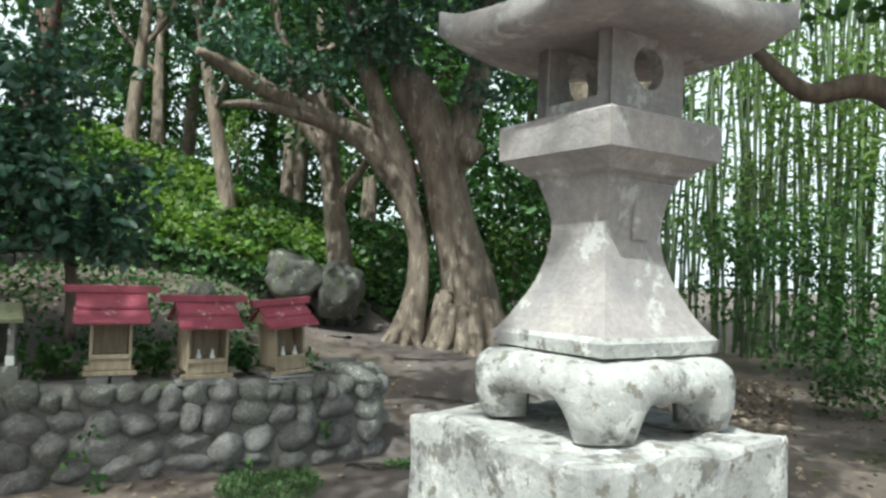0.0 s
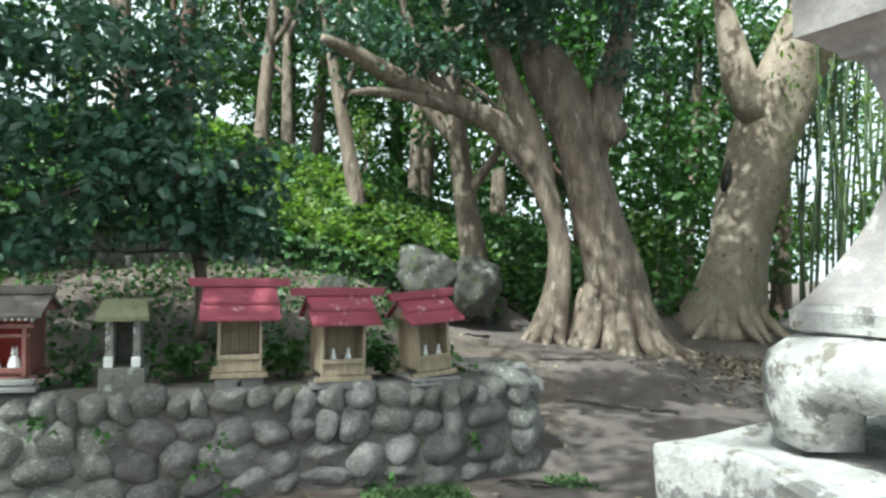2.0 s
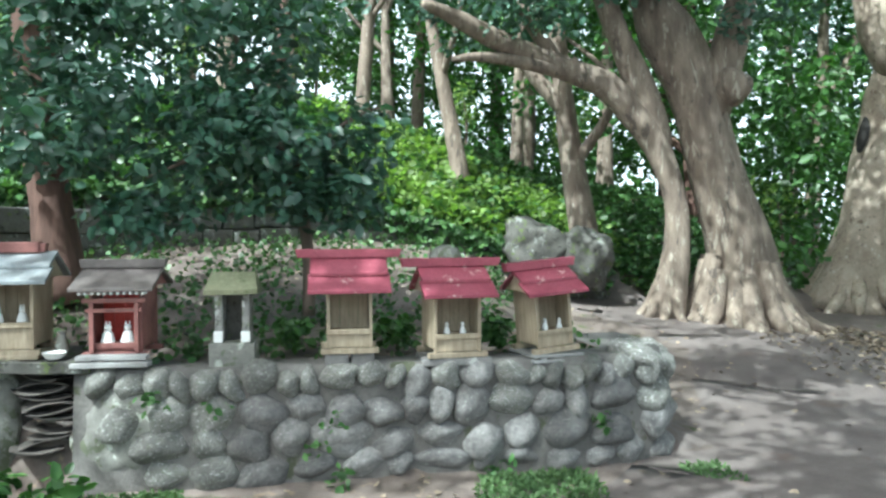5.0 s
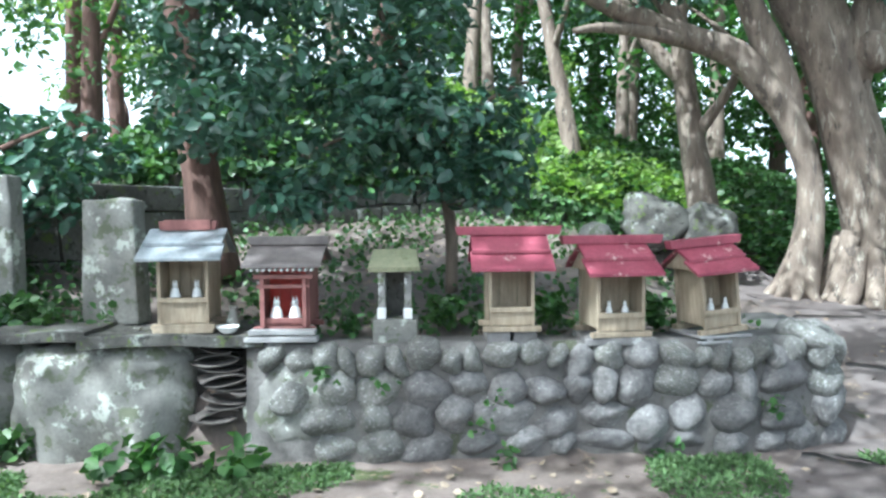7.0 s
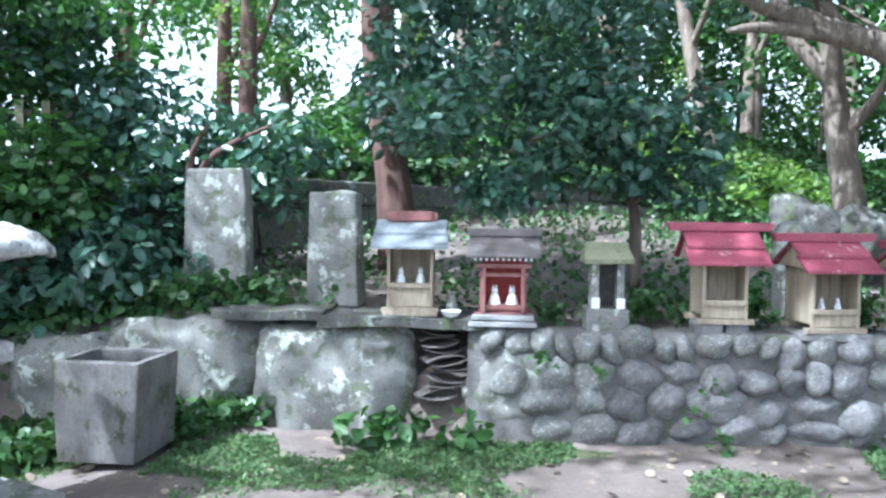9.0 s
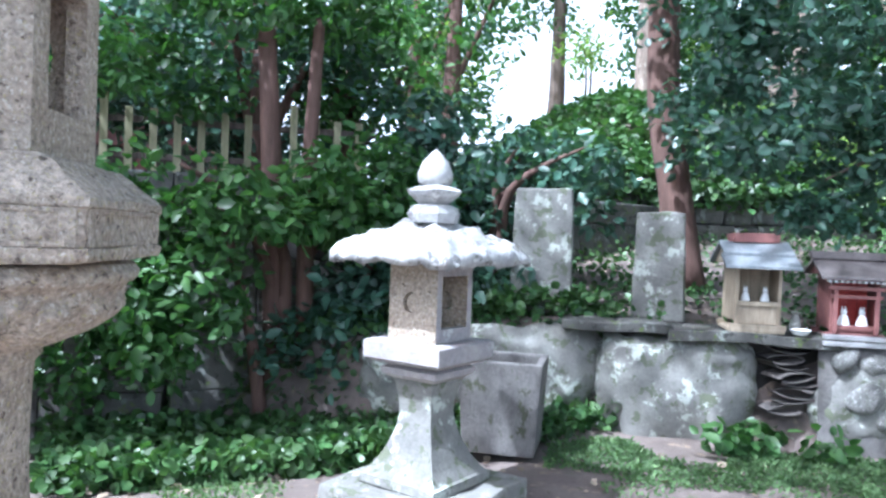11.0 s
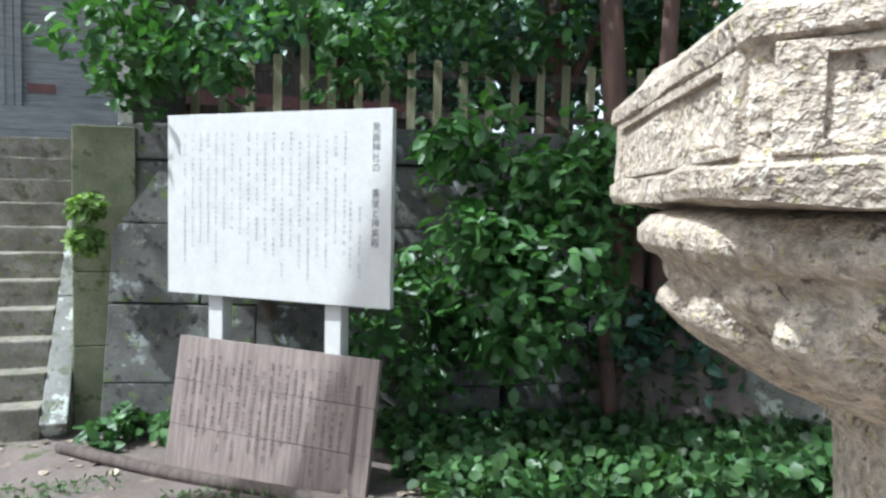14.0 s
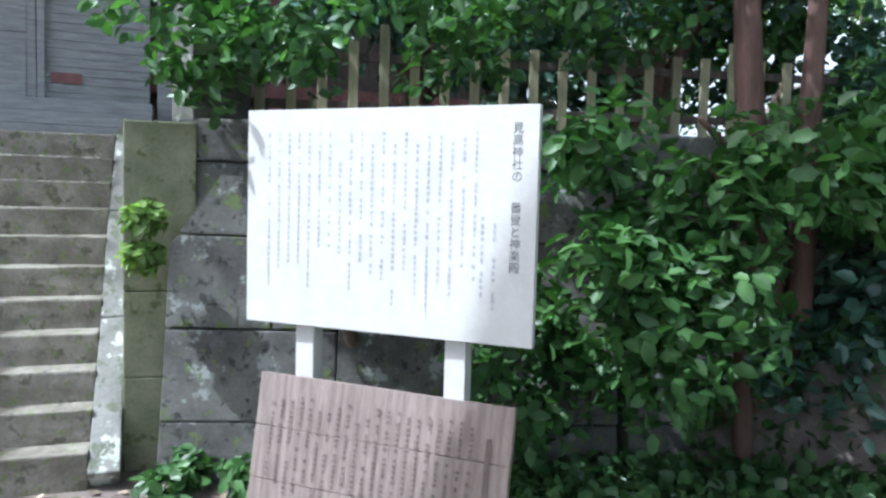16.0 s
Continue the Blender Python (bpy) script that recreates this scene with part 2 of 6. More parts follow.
def holed_plate(w, h, hole, thick):
    """Upright plate in the xz plane, w wide, h high, with a hole given as points; its back lies at +thick in y."""
    bm = bmesh.new()
    outer = [bm.verts.new((x, 0, z)) for x, z in ((-w / 2, 0), (w / 2, 0), (w / 2, h), (-w / 2, h))]
    inner = [bm.verts.new((x, 0, z)) for x, z in hole]
    es = [bm.edges.new((loop[i], loop[(i + 1) % len(loop)])) for loop in (outer, inner) for i in range(len(loop))]
    bmesh.ops.triangle_fill(bm, use_beauty=True, edges=es)
    g = bmesh.ops.extrude_face_region(bm, geom=bm.faces[:])
    for v in g["geom"]:
        if isinstance(v, bmesh.types.BMVert):
            v.co.y += thick
    return bm


def tube_mesh(name, lines, material, seg=10, lump=0.0, seed=0.0, flutes=0, flute=0.0):
    """Tapered round limbs through points; lines: lists of (x, y, z, radius)."""
    V, F = [], []
    for line in lines:
        pts = [Vector(p[:3]) for p in line]
        dense, rad = [], []
        for i in range(len(pts) - 1):
            p0, p1, p2, p3 = pts[max(i - 1, 0)], pts[i], pts[i + 1], pts[min(i + 2, len(pts) - 1)]
            k = max(2, int((p2 - p1).length / max(0.12, line[i][3] * 0.9)))
            for j in range(k):
                u = j / k
                dense.append(0.5 * ((2 * p1) + (p2 - p0) * u + (2 * p0 - 5 * p1 + 4 * p2 - p3) * u * u + (3 * p1 - p0 - 3 * p2 + p3) * u ** 3))
                rad.append(line[i][3] + (line[i + 1][3] - line[i][3]) * u)
        dense.append(pts[-1])
        rad.append(line[-1][3])
        base = len(V)
        for i, p in enumerate(dense):
            d = (dense[min(i + 1, len(dense) - 1)] - dense[max(i - 1, 0)]).normalized()
            if i == 0:
                a = d.orthogonal().normalized()
            else:
                a = (a - d * a.dot(d)).normalized()
            b = d.cross(a)
            for k in range(seg):
                w = 2 * math.pi * k / seg
                o = a * math.cos(w) + b * math.sin(w)
                r = rad[i]
                if lump:
                    r *= 1 + lump * noise.noise(Vector((o.x * 1.6, o.y * 1.6, p.z * 0.7 + seed + o.z)))
                if flutes:
                    r *= 1 + flute * rad[i] / rad[0] * math.sin(flutes * w + p.z * 0.6 + seed)
                V.append(p + o * r)
        for i in range(len(dense) - 1):
            for k in range(seg):
                k2 = (k + 1) % seg
                F.append((base + i * seg + k, base + i * seg + k2, base + (i + 1) * seg + k2, base + (i + 1) * seg + k))
        F.append(tuple(base + k for k in range(seg))[::-1])
        F.append(tuple(base + (len(dense) - 1) * seg + k for k in range(seg)))
    return mesh_from(name, V, F, material, True)


def leaf_mesh(name, pos, up, size, material, length=1.0, width=0.29, fold=0.10, spread=0.7, droop=0.3):
    """Many small folded leaves: a pointed oval of two halves each."""
    n = len(pos)
    rng = np.random.default_rng(n + 3)
    nrm = up + rng.normal(0, spread, (n, 3))
    nrm /= np.linalg.norm(nrm, axis=1)[:, None] + 1e-9
    t = rng.normal(0, 1, (n, 3))
    t[:, 2] -= droop
    t -= nrm * np.sum(t * nrm, axis=1)[:, None]
    t /= np.linalg.norm(t, axis=1)[:, None] + 1e-9
    s = np.cross(nrm, t)
    sz = (size * rng.uniform(0.65, 1.3, n))[:, None]
    shape = [(0, 0, 0), (0.32, 0.5, 1), (0.72, 0.38, 1), (1, 0, 0.1), (0.72, -0.38, 1), (0.32, -0.5, 1)]
    vs = np.stack([pos + sz * (t * (a * length) + s * (b * width * 2) + nrm * (c * fold)) for a, b, c in shape], axis=1)
    me = bpy.data.meshes.new(name)
    me.vertices.add(n * 6)
    me.vertices.foreach_set("co", vs.reshape(-1))
    me.loops.add(n * 8)
    idx = np.array([0, 1, 2, 3, 0, 3, 4, 5])[None, :] + 6 * np.arange(n)[:, None]
    me.loops.foreach_set("vertex_index", idx.reshape(-1).astype(np.int32))
    me.polygons.add(n * 2)
    me.polygons.foreach_set("loop_start", np.arange(n * 2, dtype=np.int32) * 4)
    me.materials.append(material)
    me.update(calc_edges=True)
    return me


def clumps(centres, radii, per, rng, flat=0.7, shell=0.45):
    """Leaf places in uneven clumps, with an outward direction each."""
    P, U = [], []
    for c, r in zip(centres, radii):
        k = int(per * r * r)
        d = rng.normal(0, 1, (k, 3))
        d /= np.linalg.norm(d, axis=1)[:, None]
        rr = r * (shell + (1 - shell) * rng.random(k) ** 0.6)[:, None]
        off = d * rr * np.array([1, 1, flat])
        P.append(np.array(c) + off)
        U.append(d * 0.6 + np.array([0, 0, 0.7]))
    return np.concatenate(P), np.concatenate(U)


def spray(centre, extent, count, rmin, rmax, rng, lower=0.0):
    """Clump centres scattered through an ellipsoid, more on its outside."""
    d = rng.normal(0, 1, (count, 3))
    d /= np.linalg.norm(d, axis=1)[:, None]
    r = rng.random(count)[:, None] ** 0.45
    c = np.array(centre) + d * r * np.array(extent)
    return c, rng.uniform(rmin, rmax, count)


# ---- the wall's own frame: s along its face, d behind it ----
B0, U0, N0 = Vector((-3.266, 6.694, 0)), Vector((0.64, 0.768, 0)), Vector((-0.768, 0.64, 0))


def on_wall(s, d, z=0.0, turn=0.0):
    m = Matrix((U0, N0, Vector((0, 0, 1)))).transposed().to_4x4()
    m.translation = B0 + U0 * s + N0 * d + Vector((0, 0, z))
    return m @ pose(0, 0, 0, 0, 0, turn)


def sd(x, y):
    p = Vector((x, y, 0)) - B0
    return p.dot(U0), p.dot(N0)


def step01(a, b, x):
    t = min(1.0, max(0.0, (x - a) / (b - a)))
    return t * t * (3 - 2 * t)


def wall_front(s):
    """How far the wall's face bends back from its line."""
    return 0.22 * step01(-1.2, -2.6, s) + 0.10 * step01(1.3, 2.0, s)


def bank_d(s):
    """How far behind the wall the stone bank of the hill stands."""
    return 5.72 + 0.345 * max(-4.0, min(s, 5.0))


def height(x, y):
    s, d = sd(x, y)
    low = max(0.02, 0.12 - 0.01 * max(0.0, s)) * min(max(0.0, d - 0.3), 7.0) * step01(1.0, 2.5, s) + 0.03 * noise.noise(Vector((x * 0.5, y * 0.5, 0)))
    terrace = 0.70 + 0.10 * step01(-1.5, -3, s) + max(0.08, 0.185 - 0.03 * max(0.0, s)) * max(0.0, d - 0.9)
    terrace = min(terrace, 1.75)
    on_terrace = step01(2.5 + 0.15 * max(0, d), 1.6, s) * step01(0.12, 0.30, d - wall_front(s)) * step01(-7.5, -5.5, s)
    z = low * (1 - on_terrace) + terrace * on_terrace
    h = d - bank_d(s)
    if 0 < h < 60:
        top = max(0.55, 2.08 - 0.25 * s) if s > -0.3 else 2.16
        hill = top + 0.47 * min(h, 4.2) + 0.13 * max(0.0, h - 4.2)
        k = step01(0.0, 0.35, h) * step01(-8, -2.5, s) * step01(11, 6.5, s) * step01(60, 30, h)
        z = z * (1 - k) + max(z, hill) * k
    z -= 0.34 * step01(-4.6, -6.8, x) * step01(4.5, 2.2, y)
    return z + 0.10 * noise.noise(Vector((x * 0.35 + 9, y * 0.35, 3))) * step01(5, 8, d)

# ---- ground ----


def grid_lines(a, b, fine, lo, hi):
    inner = list(np.arange(a, b + 1e-6, fine))
    left = [a - w for w in (1, 2, 4, 8, 16, 40, 120, 400)][::-1]
    right = [b + w for w in (1, 2, 4, 8, 16, 40, 120, 400)]
    return left + inner + right


gx, gy = grid_lines(-24, 8, 0.25, 0, 0), grid_lines(-6, 32, 0.25, 0, 0)
gv = [(x, y, height(x, y) - 0.004) for y in gy for x in gx]
gf = [(j * len(gx) + i, j * len(gx) + i + 1, (j + 1) * len(gx) + i + 1, (j + 1) * len(gx) + i) for j in range(len(gy) - 1) for i in range(len(gx) - 1)]
ground = new("ground", mesh_from("ground", gv, gf, M["earth"], True))
tagged(ground, "brown earth with leaf litter rising to a wooded hillside", "ground", kind="structure")

# the trodden path: a strip that follows the ground
line = [(2.5, -3.0, 1.6), (0.6, 1.0, 1.9), (-0.2, 5.0, 2.0), (-0.5, 8.5, 1.75), (-1.3, 11.2, 1.65), (-3.2, 13.3, 1.3), (-5.6, 14.0, 1.1), (-8.2, 12.2, 0.9), (-9.4, 9.5, 0.8)]
pv, pf, rows = [], [], 0
pts = [Vector((x, y, 0)) for x, y, w in line]
for i in range(len(pts) - 1):
    p0, p1, p2, p3 = pts[max(i - 1, 0)], pts[i], pts[i + 1], pts[min(i + 2, len(pts) - 1)]
    for j in range(14):
        u = j / 14
        c = 0.5 * ((2 * p1) + (p2 - p0) * u + (2 * p0 - 5 * p1 + 4 * p2 - p3) * u * u + (3 * p1 - p0 - 3 * p2 + p3) * u ** 3)
        t = (p2 - p1).normalized()
        side = Vector((t.y, -t.x, 0))
        w = line[i][2] + (line[i + 1][2] - line[i][2]) * u
        for k in range(17):
            f = (k / 8 - 1)
            edge = 0.25 * noise.noise(Vector((rows * 0.3, f * 2, 0)))
            q = c + side * (f * w + f * f * edge)
            pv.append((q.x, q.y, height(q.x, q.y) + 0.018 * (1 - f * f) + 0.004 - 0.03 * step01(0.9, 1.0, abs(f))))
        rows += 1
for r in range(rows - 1):
    for k in range(16):
        pf.append((r * 17 + k, r * 17 + k + 1, (r + 1) * 17 + k + 1, (r + 1) * 17 + k))
tagged(new("path", mesh_from("path", pv, pf, M["path"], True)), "trodden brown earth path winding up past the wall", "path", kind="structure")

# ---- shrine row on the wall ----


def small_shrine(name, m, label, ridge_w, roof_w, roof_z, eave_z, box_w, box_z, floor_z, depth, roof_mat, body_mat, group="", ridge_mat=None, boards=2, inner=None, lower=0.11):
    """Wooden house shrine: board roof with a long ridge cap, open front with posts, sill and back wall."""
    t = thing(name, m, label, "shrine", group)
    half = depth * 0.62
    over = 0.13
    slope = (roof_z - eave_z)
    for k in range(boards):
        a, b = k / boards, (k + 1) / boards
        bm = bmesh.new()
        y0, y1 = -half * a, -half * b - (over * 0.3)
        z0, z1 = roof_z - slope * a + 0.006 * (boards - k), roof_z - slope * b + 0.006 * (boards - k)
        w0 = roof_w / 2 + 0.012 * k
        vs = [bm.verts.new(p) for p in ((-w0, y0, z0), (w0, y0, z0), (w0, y1, z1), (-w0, y1, z1))]
        f = bm.faces.new(vs)
        g = bmesh.ops.extrude_face_region(bm, geom=[f])
        for v in g["geom"]:
            if isinstance(v, bmesh.types.BMVert):
                v.co.z -= 0.022
        part("roof_board", soften(bm, 0.003), roof_mat, t)
    bm = bmesh.new()
    vs = [bm.verts.new(p) for p in ((-roof_w / 2, 0, roof_z), (roof_w / 2, 0, roof_z), (roof_w / 2, half, roof_z - slope * 0.8), (-roof_w / 2, half, roof_z - slope * 0.8))]
    g = bmesh.ops.extrude_face_region(bm, geom=[bm.faces.new(vs)])
    for v in g["geom"]:
        if isinstance(v, bmesh.types.BMVert):
            v.co.z -= 0.022
    part("back_roof", bm, roof_mat, t)
    for sx in (-1, 1):
        bm = bmesh.new()
        pr = [(sx * roof_w * 0.44, -half * 0.8, eave_z + slope * 0.1), (sx * roof_w * 0.44, half * 0.8, eave_z + slope * 0.1), (sx * roof_w * 0.44, 0, roof_z - 0.02)]
        g = bmesh.ops.extrude_face_region(bm, geom=[bm.faces.new([bm.verts.new(p) for p in pr])])
        for v in g["geom"]:
            if isinstance(v, bmesh.types.BMVert):
                v.co.x -= sx * 0.015
        part("gable_board", bm, body_mat, t)
    bm = box(-ridge_w / 2, ridge_w / 2, -0.035, 0.035, roof_z - 0.005, roof_z + 0.052, 0.004)
    for v in bm.verts:
        if abs(v.co.x) > ridge_w / 2 - 0.03:
            v.co.z += 0.008
            v.co.x *= 1 + (0.04 if v.co.z > roof_z + 0.03 else 0)
    part("ridge_cap", bm, ridge_mat or roof_mat, t)
    p = 0.022
    top = eave_z + slope * 0.15
    dd = depth * 0.42
    for sx in (-1, 1):
        for sy in (-1, 1):
            part("post", box(sx * box_w / 2 - p / 2, sx * box_w / 2 + p / 2, sy * dd - p / 2, sy * dd + p / 2, floor_z, top, 0.003), body_mat, t)
        part("side_wall", box(sx * box_w / 2 - 0.006, sx * box_w / 2 + 0.006, -dd + 0.012, dd - 0.012, floor_z + 0.02, top, 0.002), body_mat, t)
    n = 4
    for k in range(n):
        w = (box_w - p) / n
        x0 = -box_w / 2 + p / 2 + k * w
        part("back_plank", box(x0 + 0.001, x0 + w - 0.001, dd * 0.1, dd * 0.1 + 0.012, floor_z + lower, top, 0.002), inner or body_mat, t)
    part("floor_board", box(-box_w / 2 + 0.012, box_w / 2 - 0.012, -dd, dd * 0.9, floor_z + lower - 0.015, floor_z + lower, 0.002), body_mat, t)
    part("sill", box(-box_w / 2 - 0.008, box_w / 2 + 0.008, -dd - 0.02, -dd - 0.004, floor_z + lower - 0.022, floor_z + lower + 0.012, 0.003), body_mat, t)
    part("skirt_board", box(-box_w / 2 + 0.010, box_w / 2 - 0.010, -dd - 0.003, -dd + 0.009, floor_z + 0.005, floor_z + lower - 0.024, 0.002), body_mat, t)
    part("lintel", box(-box_w / 2 - 0.01, box_w / 2 + 0.01, -dd - 0.012, -dd + 0.012, top - 0.03, top, 0.003), body_mat, t)
    part("foot_beam", box(-box_w / 2 - 0.05, box_w / 2 + 0.05, -dd - 0.03, -dd + 0.02, floor_z - 0.035, floor_z, 0.004), body_mat, t)
    part("foot_beam", box(-box_w / 2 - 0.05, box_w / 2 + 0.05, dd - 0.03, dd + 0.02, floor_z - 0.035, floor_z, 0.004), body_mat, t)
    return t


def fox(m, h, group):
    """Small seated white fox figurine."""
    prof = [(0.30, 0.0), (0.32, 0.10), (0.27, 0.3), (0.22, 0.5), (0.13, 0.62), (0.17, 0.72), (0.15, 0.84), (0.05, 0.9)]
    bm = stacked([(r * h, z * h) for r, z in prof], n=10, turn=0)
    for sx in (-1, 1):
        c = bmesh.ops.create_cone(bm, segments=6, radius1=0.055 * h, radius2=0.004, depth=0.22 * h, cap_ends=True)
        bmesh.ops.translate(bm, verts=c["verts"], vec=(sx * 0.08 * h, 0, 0.94 * h))
    c = bmesh.ops.create_cone(bm, segments=8, radius1=0.07 * h, radius2=0.02 * h, depth=0.2 * h, cap_ends=True, matrix=pose(0, -0.16 * h, 0.76 * h, 90, 0, 0))
    ob = part("fox_figurine", bm, M["porcelain"], None)
    ob.matrix_world = m
    return tagged(ob, "white porcelain fox figurine seated inside a small shrine", "figurine", group)


def rock(r, seed, subdiv=2, flat=(1, 1, 1), lump=0.28):
    bm = bmesh.new()
    bmesh.ops.create_icosphere(bm, subdivisions=subdiv, radius=r)
    for v in bm.verts:
        q = v.co.normalized()
        n = noise.noise(q * 1.1 + Vector((seed, seed * 2.3, 1))) + 0.35 * noise.noise(q * 3.0 + Vector((seed, 0, 5)))
        v.co *= 1 + 0.22 * (1 - max(abs(q.x), abs(q.y), abs(q.z))) if flat != (1, 1, 1) else 1
        v.co = v.co * (1 + lump * n)
        v.co.x, v.co.y, v.co.z = v.co.x * flat[0], v.co.y * flat[1], v.co.z * flat[2]
    for f in bm.faces:
        f.smooth = True
    return bm


GROUP = "small shrines in a row on the stone wall"
s1 = small_shrine("small_shrine", on_wall(-0.045, 0.24, 0, 0), "small wooden shrine with faded red board roof on stone blocks", 0.67, 0.50, 1.41, 1.205, 0.27, 0, 0.835, 0.36, M["red_paint"], M["wood"], GROUP)
s2 = small_shrine("small_shrine", on_wall(0.64, 0.25, 0, 6), "small wooden shrine with faded red roof holding two white foxes", 0.67, 0.47, 1.345, 1.165, 0.30, 0, 0.79, 0.40, M["red_paint"], M["wood"], GROUP)
s3 = small_shrine("small_shrine", on_wall(1.31, 0.28, 0, 12), "small wooden shrine with pinkish red roof on a slatted stand", 0.52, 0.42, 1.325, 1.175, 0.25, 0, 0.80, 0.36, M["red_paint"], M["wood"], GROUP)
s3.matrix_world = s3.matrix_world @ pose(0, 0, 0.76, 0, -4.5, 0) @ pose(0, 0, -0.76)
for x0 in (-0.15, 0.02):
    b = part("stone_block", rough_up(soften(box(x0, x0 + 0.15, -0.17, 0.12, 0.70, 0.797, 0.012), 0.003), 0.008), M["cobble"], None)
    b.matrix_world = on_wall(-0.055, 0.24)
    tagged(b, "squared stone block carrying a small red-roofed shrine", "stone block", "stone blocks under the shrine")
slab = part("stone_slab", rough_up(finer(box(-0.22, 0.24, -0.2, 0.2, 0.70, 0.752, 0.01), 2), 0.012), M["cobble"], None)
slab.matrix_world = on_wall(0.64, 0.25)
tagged(slab, "rough flat stone under a small red-roofed shrine", "stone slab")
stand = thing("slatted_stand", on_wall(1.31, 0.28, 0, 12), "low grey slatted wooden stand under a small shrine", "stand")
for z in (0.70, 0.735):
    part("board", box(-0.19, 0.19, -0.2, 0.18, z, z + 0.02, 0.004), M["grey_wood"], stand)
for x in (-0.14, -0.02, 0.10):
    part("spacer", box(x, x + 0.05, -0.19, 0.17, 0.72, 0.735, 0.002), M["grey_wood"], stand)
for s, d, z, tr in ((0.64, 0.25, 0.90, 6), (1.31, 0.28, 0.91, 12)):
    for k in (-1, 1):
        fox(on_wall(s, d, z, tr) @ pose(k * 0.055, -0.10, 0, 0, 0, 10 * k), 0.075, "foxes of the red-roofed shrines")

# stone shrine
t = thing("stone_shrine", on_wall(-0.79, 0.30, 0, 0), "small open stone shrine with mossy gabled roof", "shrine", GROUP)
part("base_block", rough_up(finer(box(-0.145, 0.145, -0.14, 0.16, 0.70, 0.875, 0.012), 2), 0.010), M["stele"], t)
bm = bmesh.new()
pr = [(-0.17, -0.17, 1.185), (-0.17, 0.17, 1.185), (-0.17, 0.15, 1.215), (-0.145, 0.02, 1.325), (-0.145, -0.02, 1.325), (-0.17, -0.17, 1.215)]
f = bm.faces.new([bm.verts.new(p) for p in pr])
g = bmesh.ops.extrude_face_region(bm, geom=[f])
for v in g["geom"]:
    if isinstance(v, bmesh.types.BMVert):
        v.co.x = -v.co.x
part("roof_stone", rough_up(finer(soften(bm, 0.01), 1), 0.010), M["moss_stone"], t)
for sx in (-1, 1):
    part("pillar", rough_up(finer(box(sx * 0.085 - 0.024, sx * 0.085 + 0.024, -0.11, 0.10, 0.877, 1.185, 0.006), 1), 0.005), M["pale_cobble"], t)
    part("foot_stone", rough_up(box(sx * 0.085 - 0.03, sx * 0.085 + 0.03, -0.135, -0.112, 0.877, 0.95, 0.008), 0.004), M["porcelain"], t)
part("back_slab", box(-0.06, 0.06, 0.06, 0.095, 0.877, 1.184, 0.004), M["shade_stone"], t)

# vermilion torii shrine with brown roof
t = small_shrine("torii_shrine", on_wall(-1.495, 0.38, 0, -2), "vermilion shrine with torii front and brown metal roof", 0.52, 0.50, 1.355, 1.235, 0.30, 0, 0.835, 0.40, M["brown_roof"], M["maroon"], GROUP, boards=1, inner=M["vermilion"], lower=0.045)
part("torii_beam", box(-0.19, 0.19, -0.225, -0.195, 1.145, 1.175, 0.004), M["maroon"], t)
part("torii_tie", box(-0.17, 0.17, -0.222, -0.198, 1.085, 1.11, 0.003), M["maroon"], t)
for k in range(11):
    x = -0.19 + 0.038 * k
    part("rafter_end", box(x - 0.008, x + 0.008, -0.27, -0.20, 1.198, 1.214, 0.002), M["porcelain"] if k % 1 == 0 else M["maroon"], t)
for sx in (-1, 1):
    part("torii_post", box(sx * 0.135 - 0.014, sx * 0.135 + 0.014, -0.224, -0.196, 0.835, 1.145, 0.004), M["maroon"], t)
part("front_step", box(-0.21, 0.21, -0.29, -0.20, 0.795, 0.825, 0.006), M["grey_wood"], t)
part("front_step", box(-0.23, 0.23, -0.33, -0.22, 0.755, 0.785, 0.006), M["grey_wood"], t)
for k in (-1, 1):
    fox(on_wall(-1.495, 0.38, 0.882, -2) @ pose(k * 0.06, -0.14, 0, 0, 0, 8 * k), 0.135, "foxes of the vermilion shrine")

# copper roofed shrine
t = small_shrine("copper_roof_shrine", on_wall(-2.16, 0.40, 0, 3), "pale wooden shrine with blue-grey copper roof, weathered", 0.36, 0.50, 1.46, 1.285, 0.30, 0, 0.86, 0.44, M["copper"], M["wood"], GROUP, ridge_mat=M["maroon"], boards=2, lower=0.16)
part("ridge_block", box(-0.15, 0.15, -0.05, 0.05, 1.46, 1.53, 0.006), M["maroon"], t)
part("plinth", box(-0.19, 0.19, -0.22, 0.2, 0.80, 0.83, 0.006), M["wood"], t)
for k in (-1, 1):
    fox(on_wall(-2.16, 0.40, 1.02, 3) @ pose(k * 0.07, -0.11, 0), 0.11, "foxes of the copper-roofed shrine")
bowl = part("offering_bowl", stacked([(0.03, 0), (0.05, 0.01), (0.075, 0.045), (0.07, 0.045), (0.045, 0.015), (0.01, 0.012)], 14), M["porcelain"], None)
bowl.matrix_world = on_wall(-1.86, 0.18, 0.80)
tagged(bowl, "small white porcelain offering bowl on the stone ledge", "bowl")
vase = part("flower_vase", stacked([(0.03, 0), (0.045, 0.05), (0.03, 0.11), (0.02, 0.14), (0.03, 0.16)], 12), M["stele"], None)
vase.matrix_world = on_wall(-1.86, 0.32, 0.80)
tagged(vase, "small grey stone flower vase beside the shrine", "vase")

# ---- retaining wall of round stones ----
wall = thing("wall_north", Matrix.Identity(4), "low retaining wall of mortared round river stones", "wall", kind="structure")


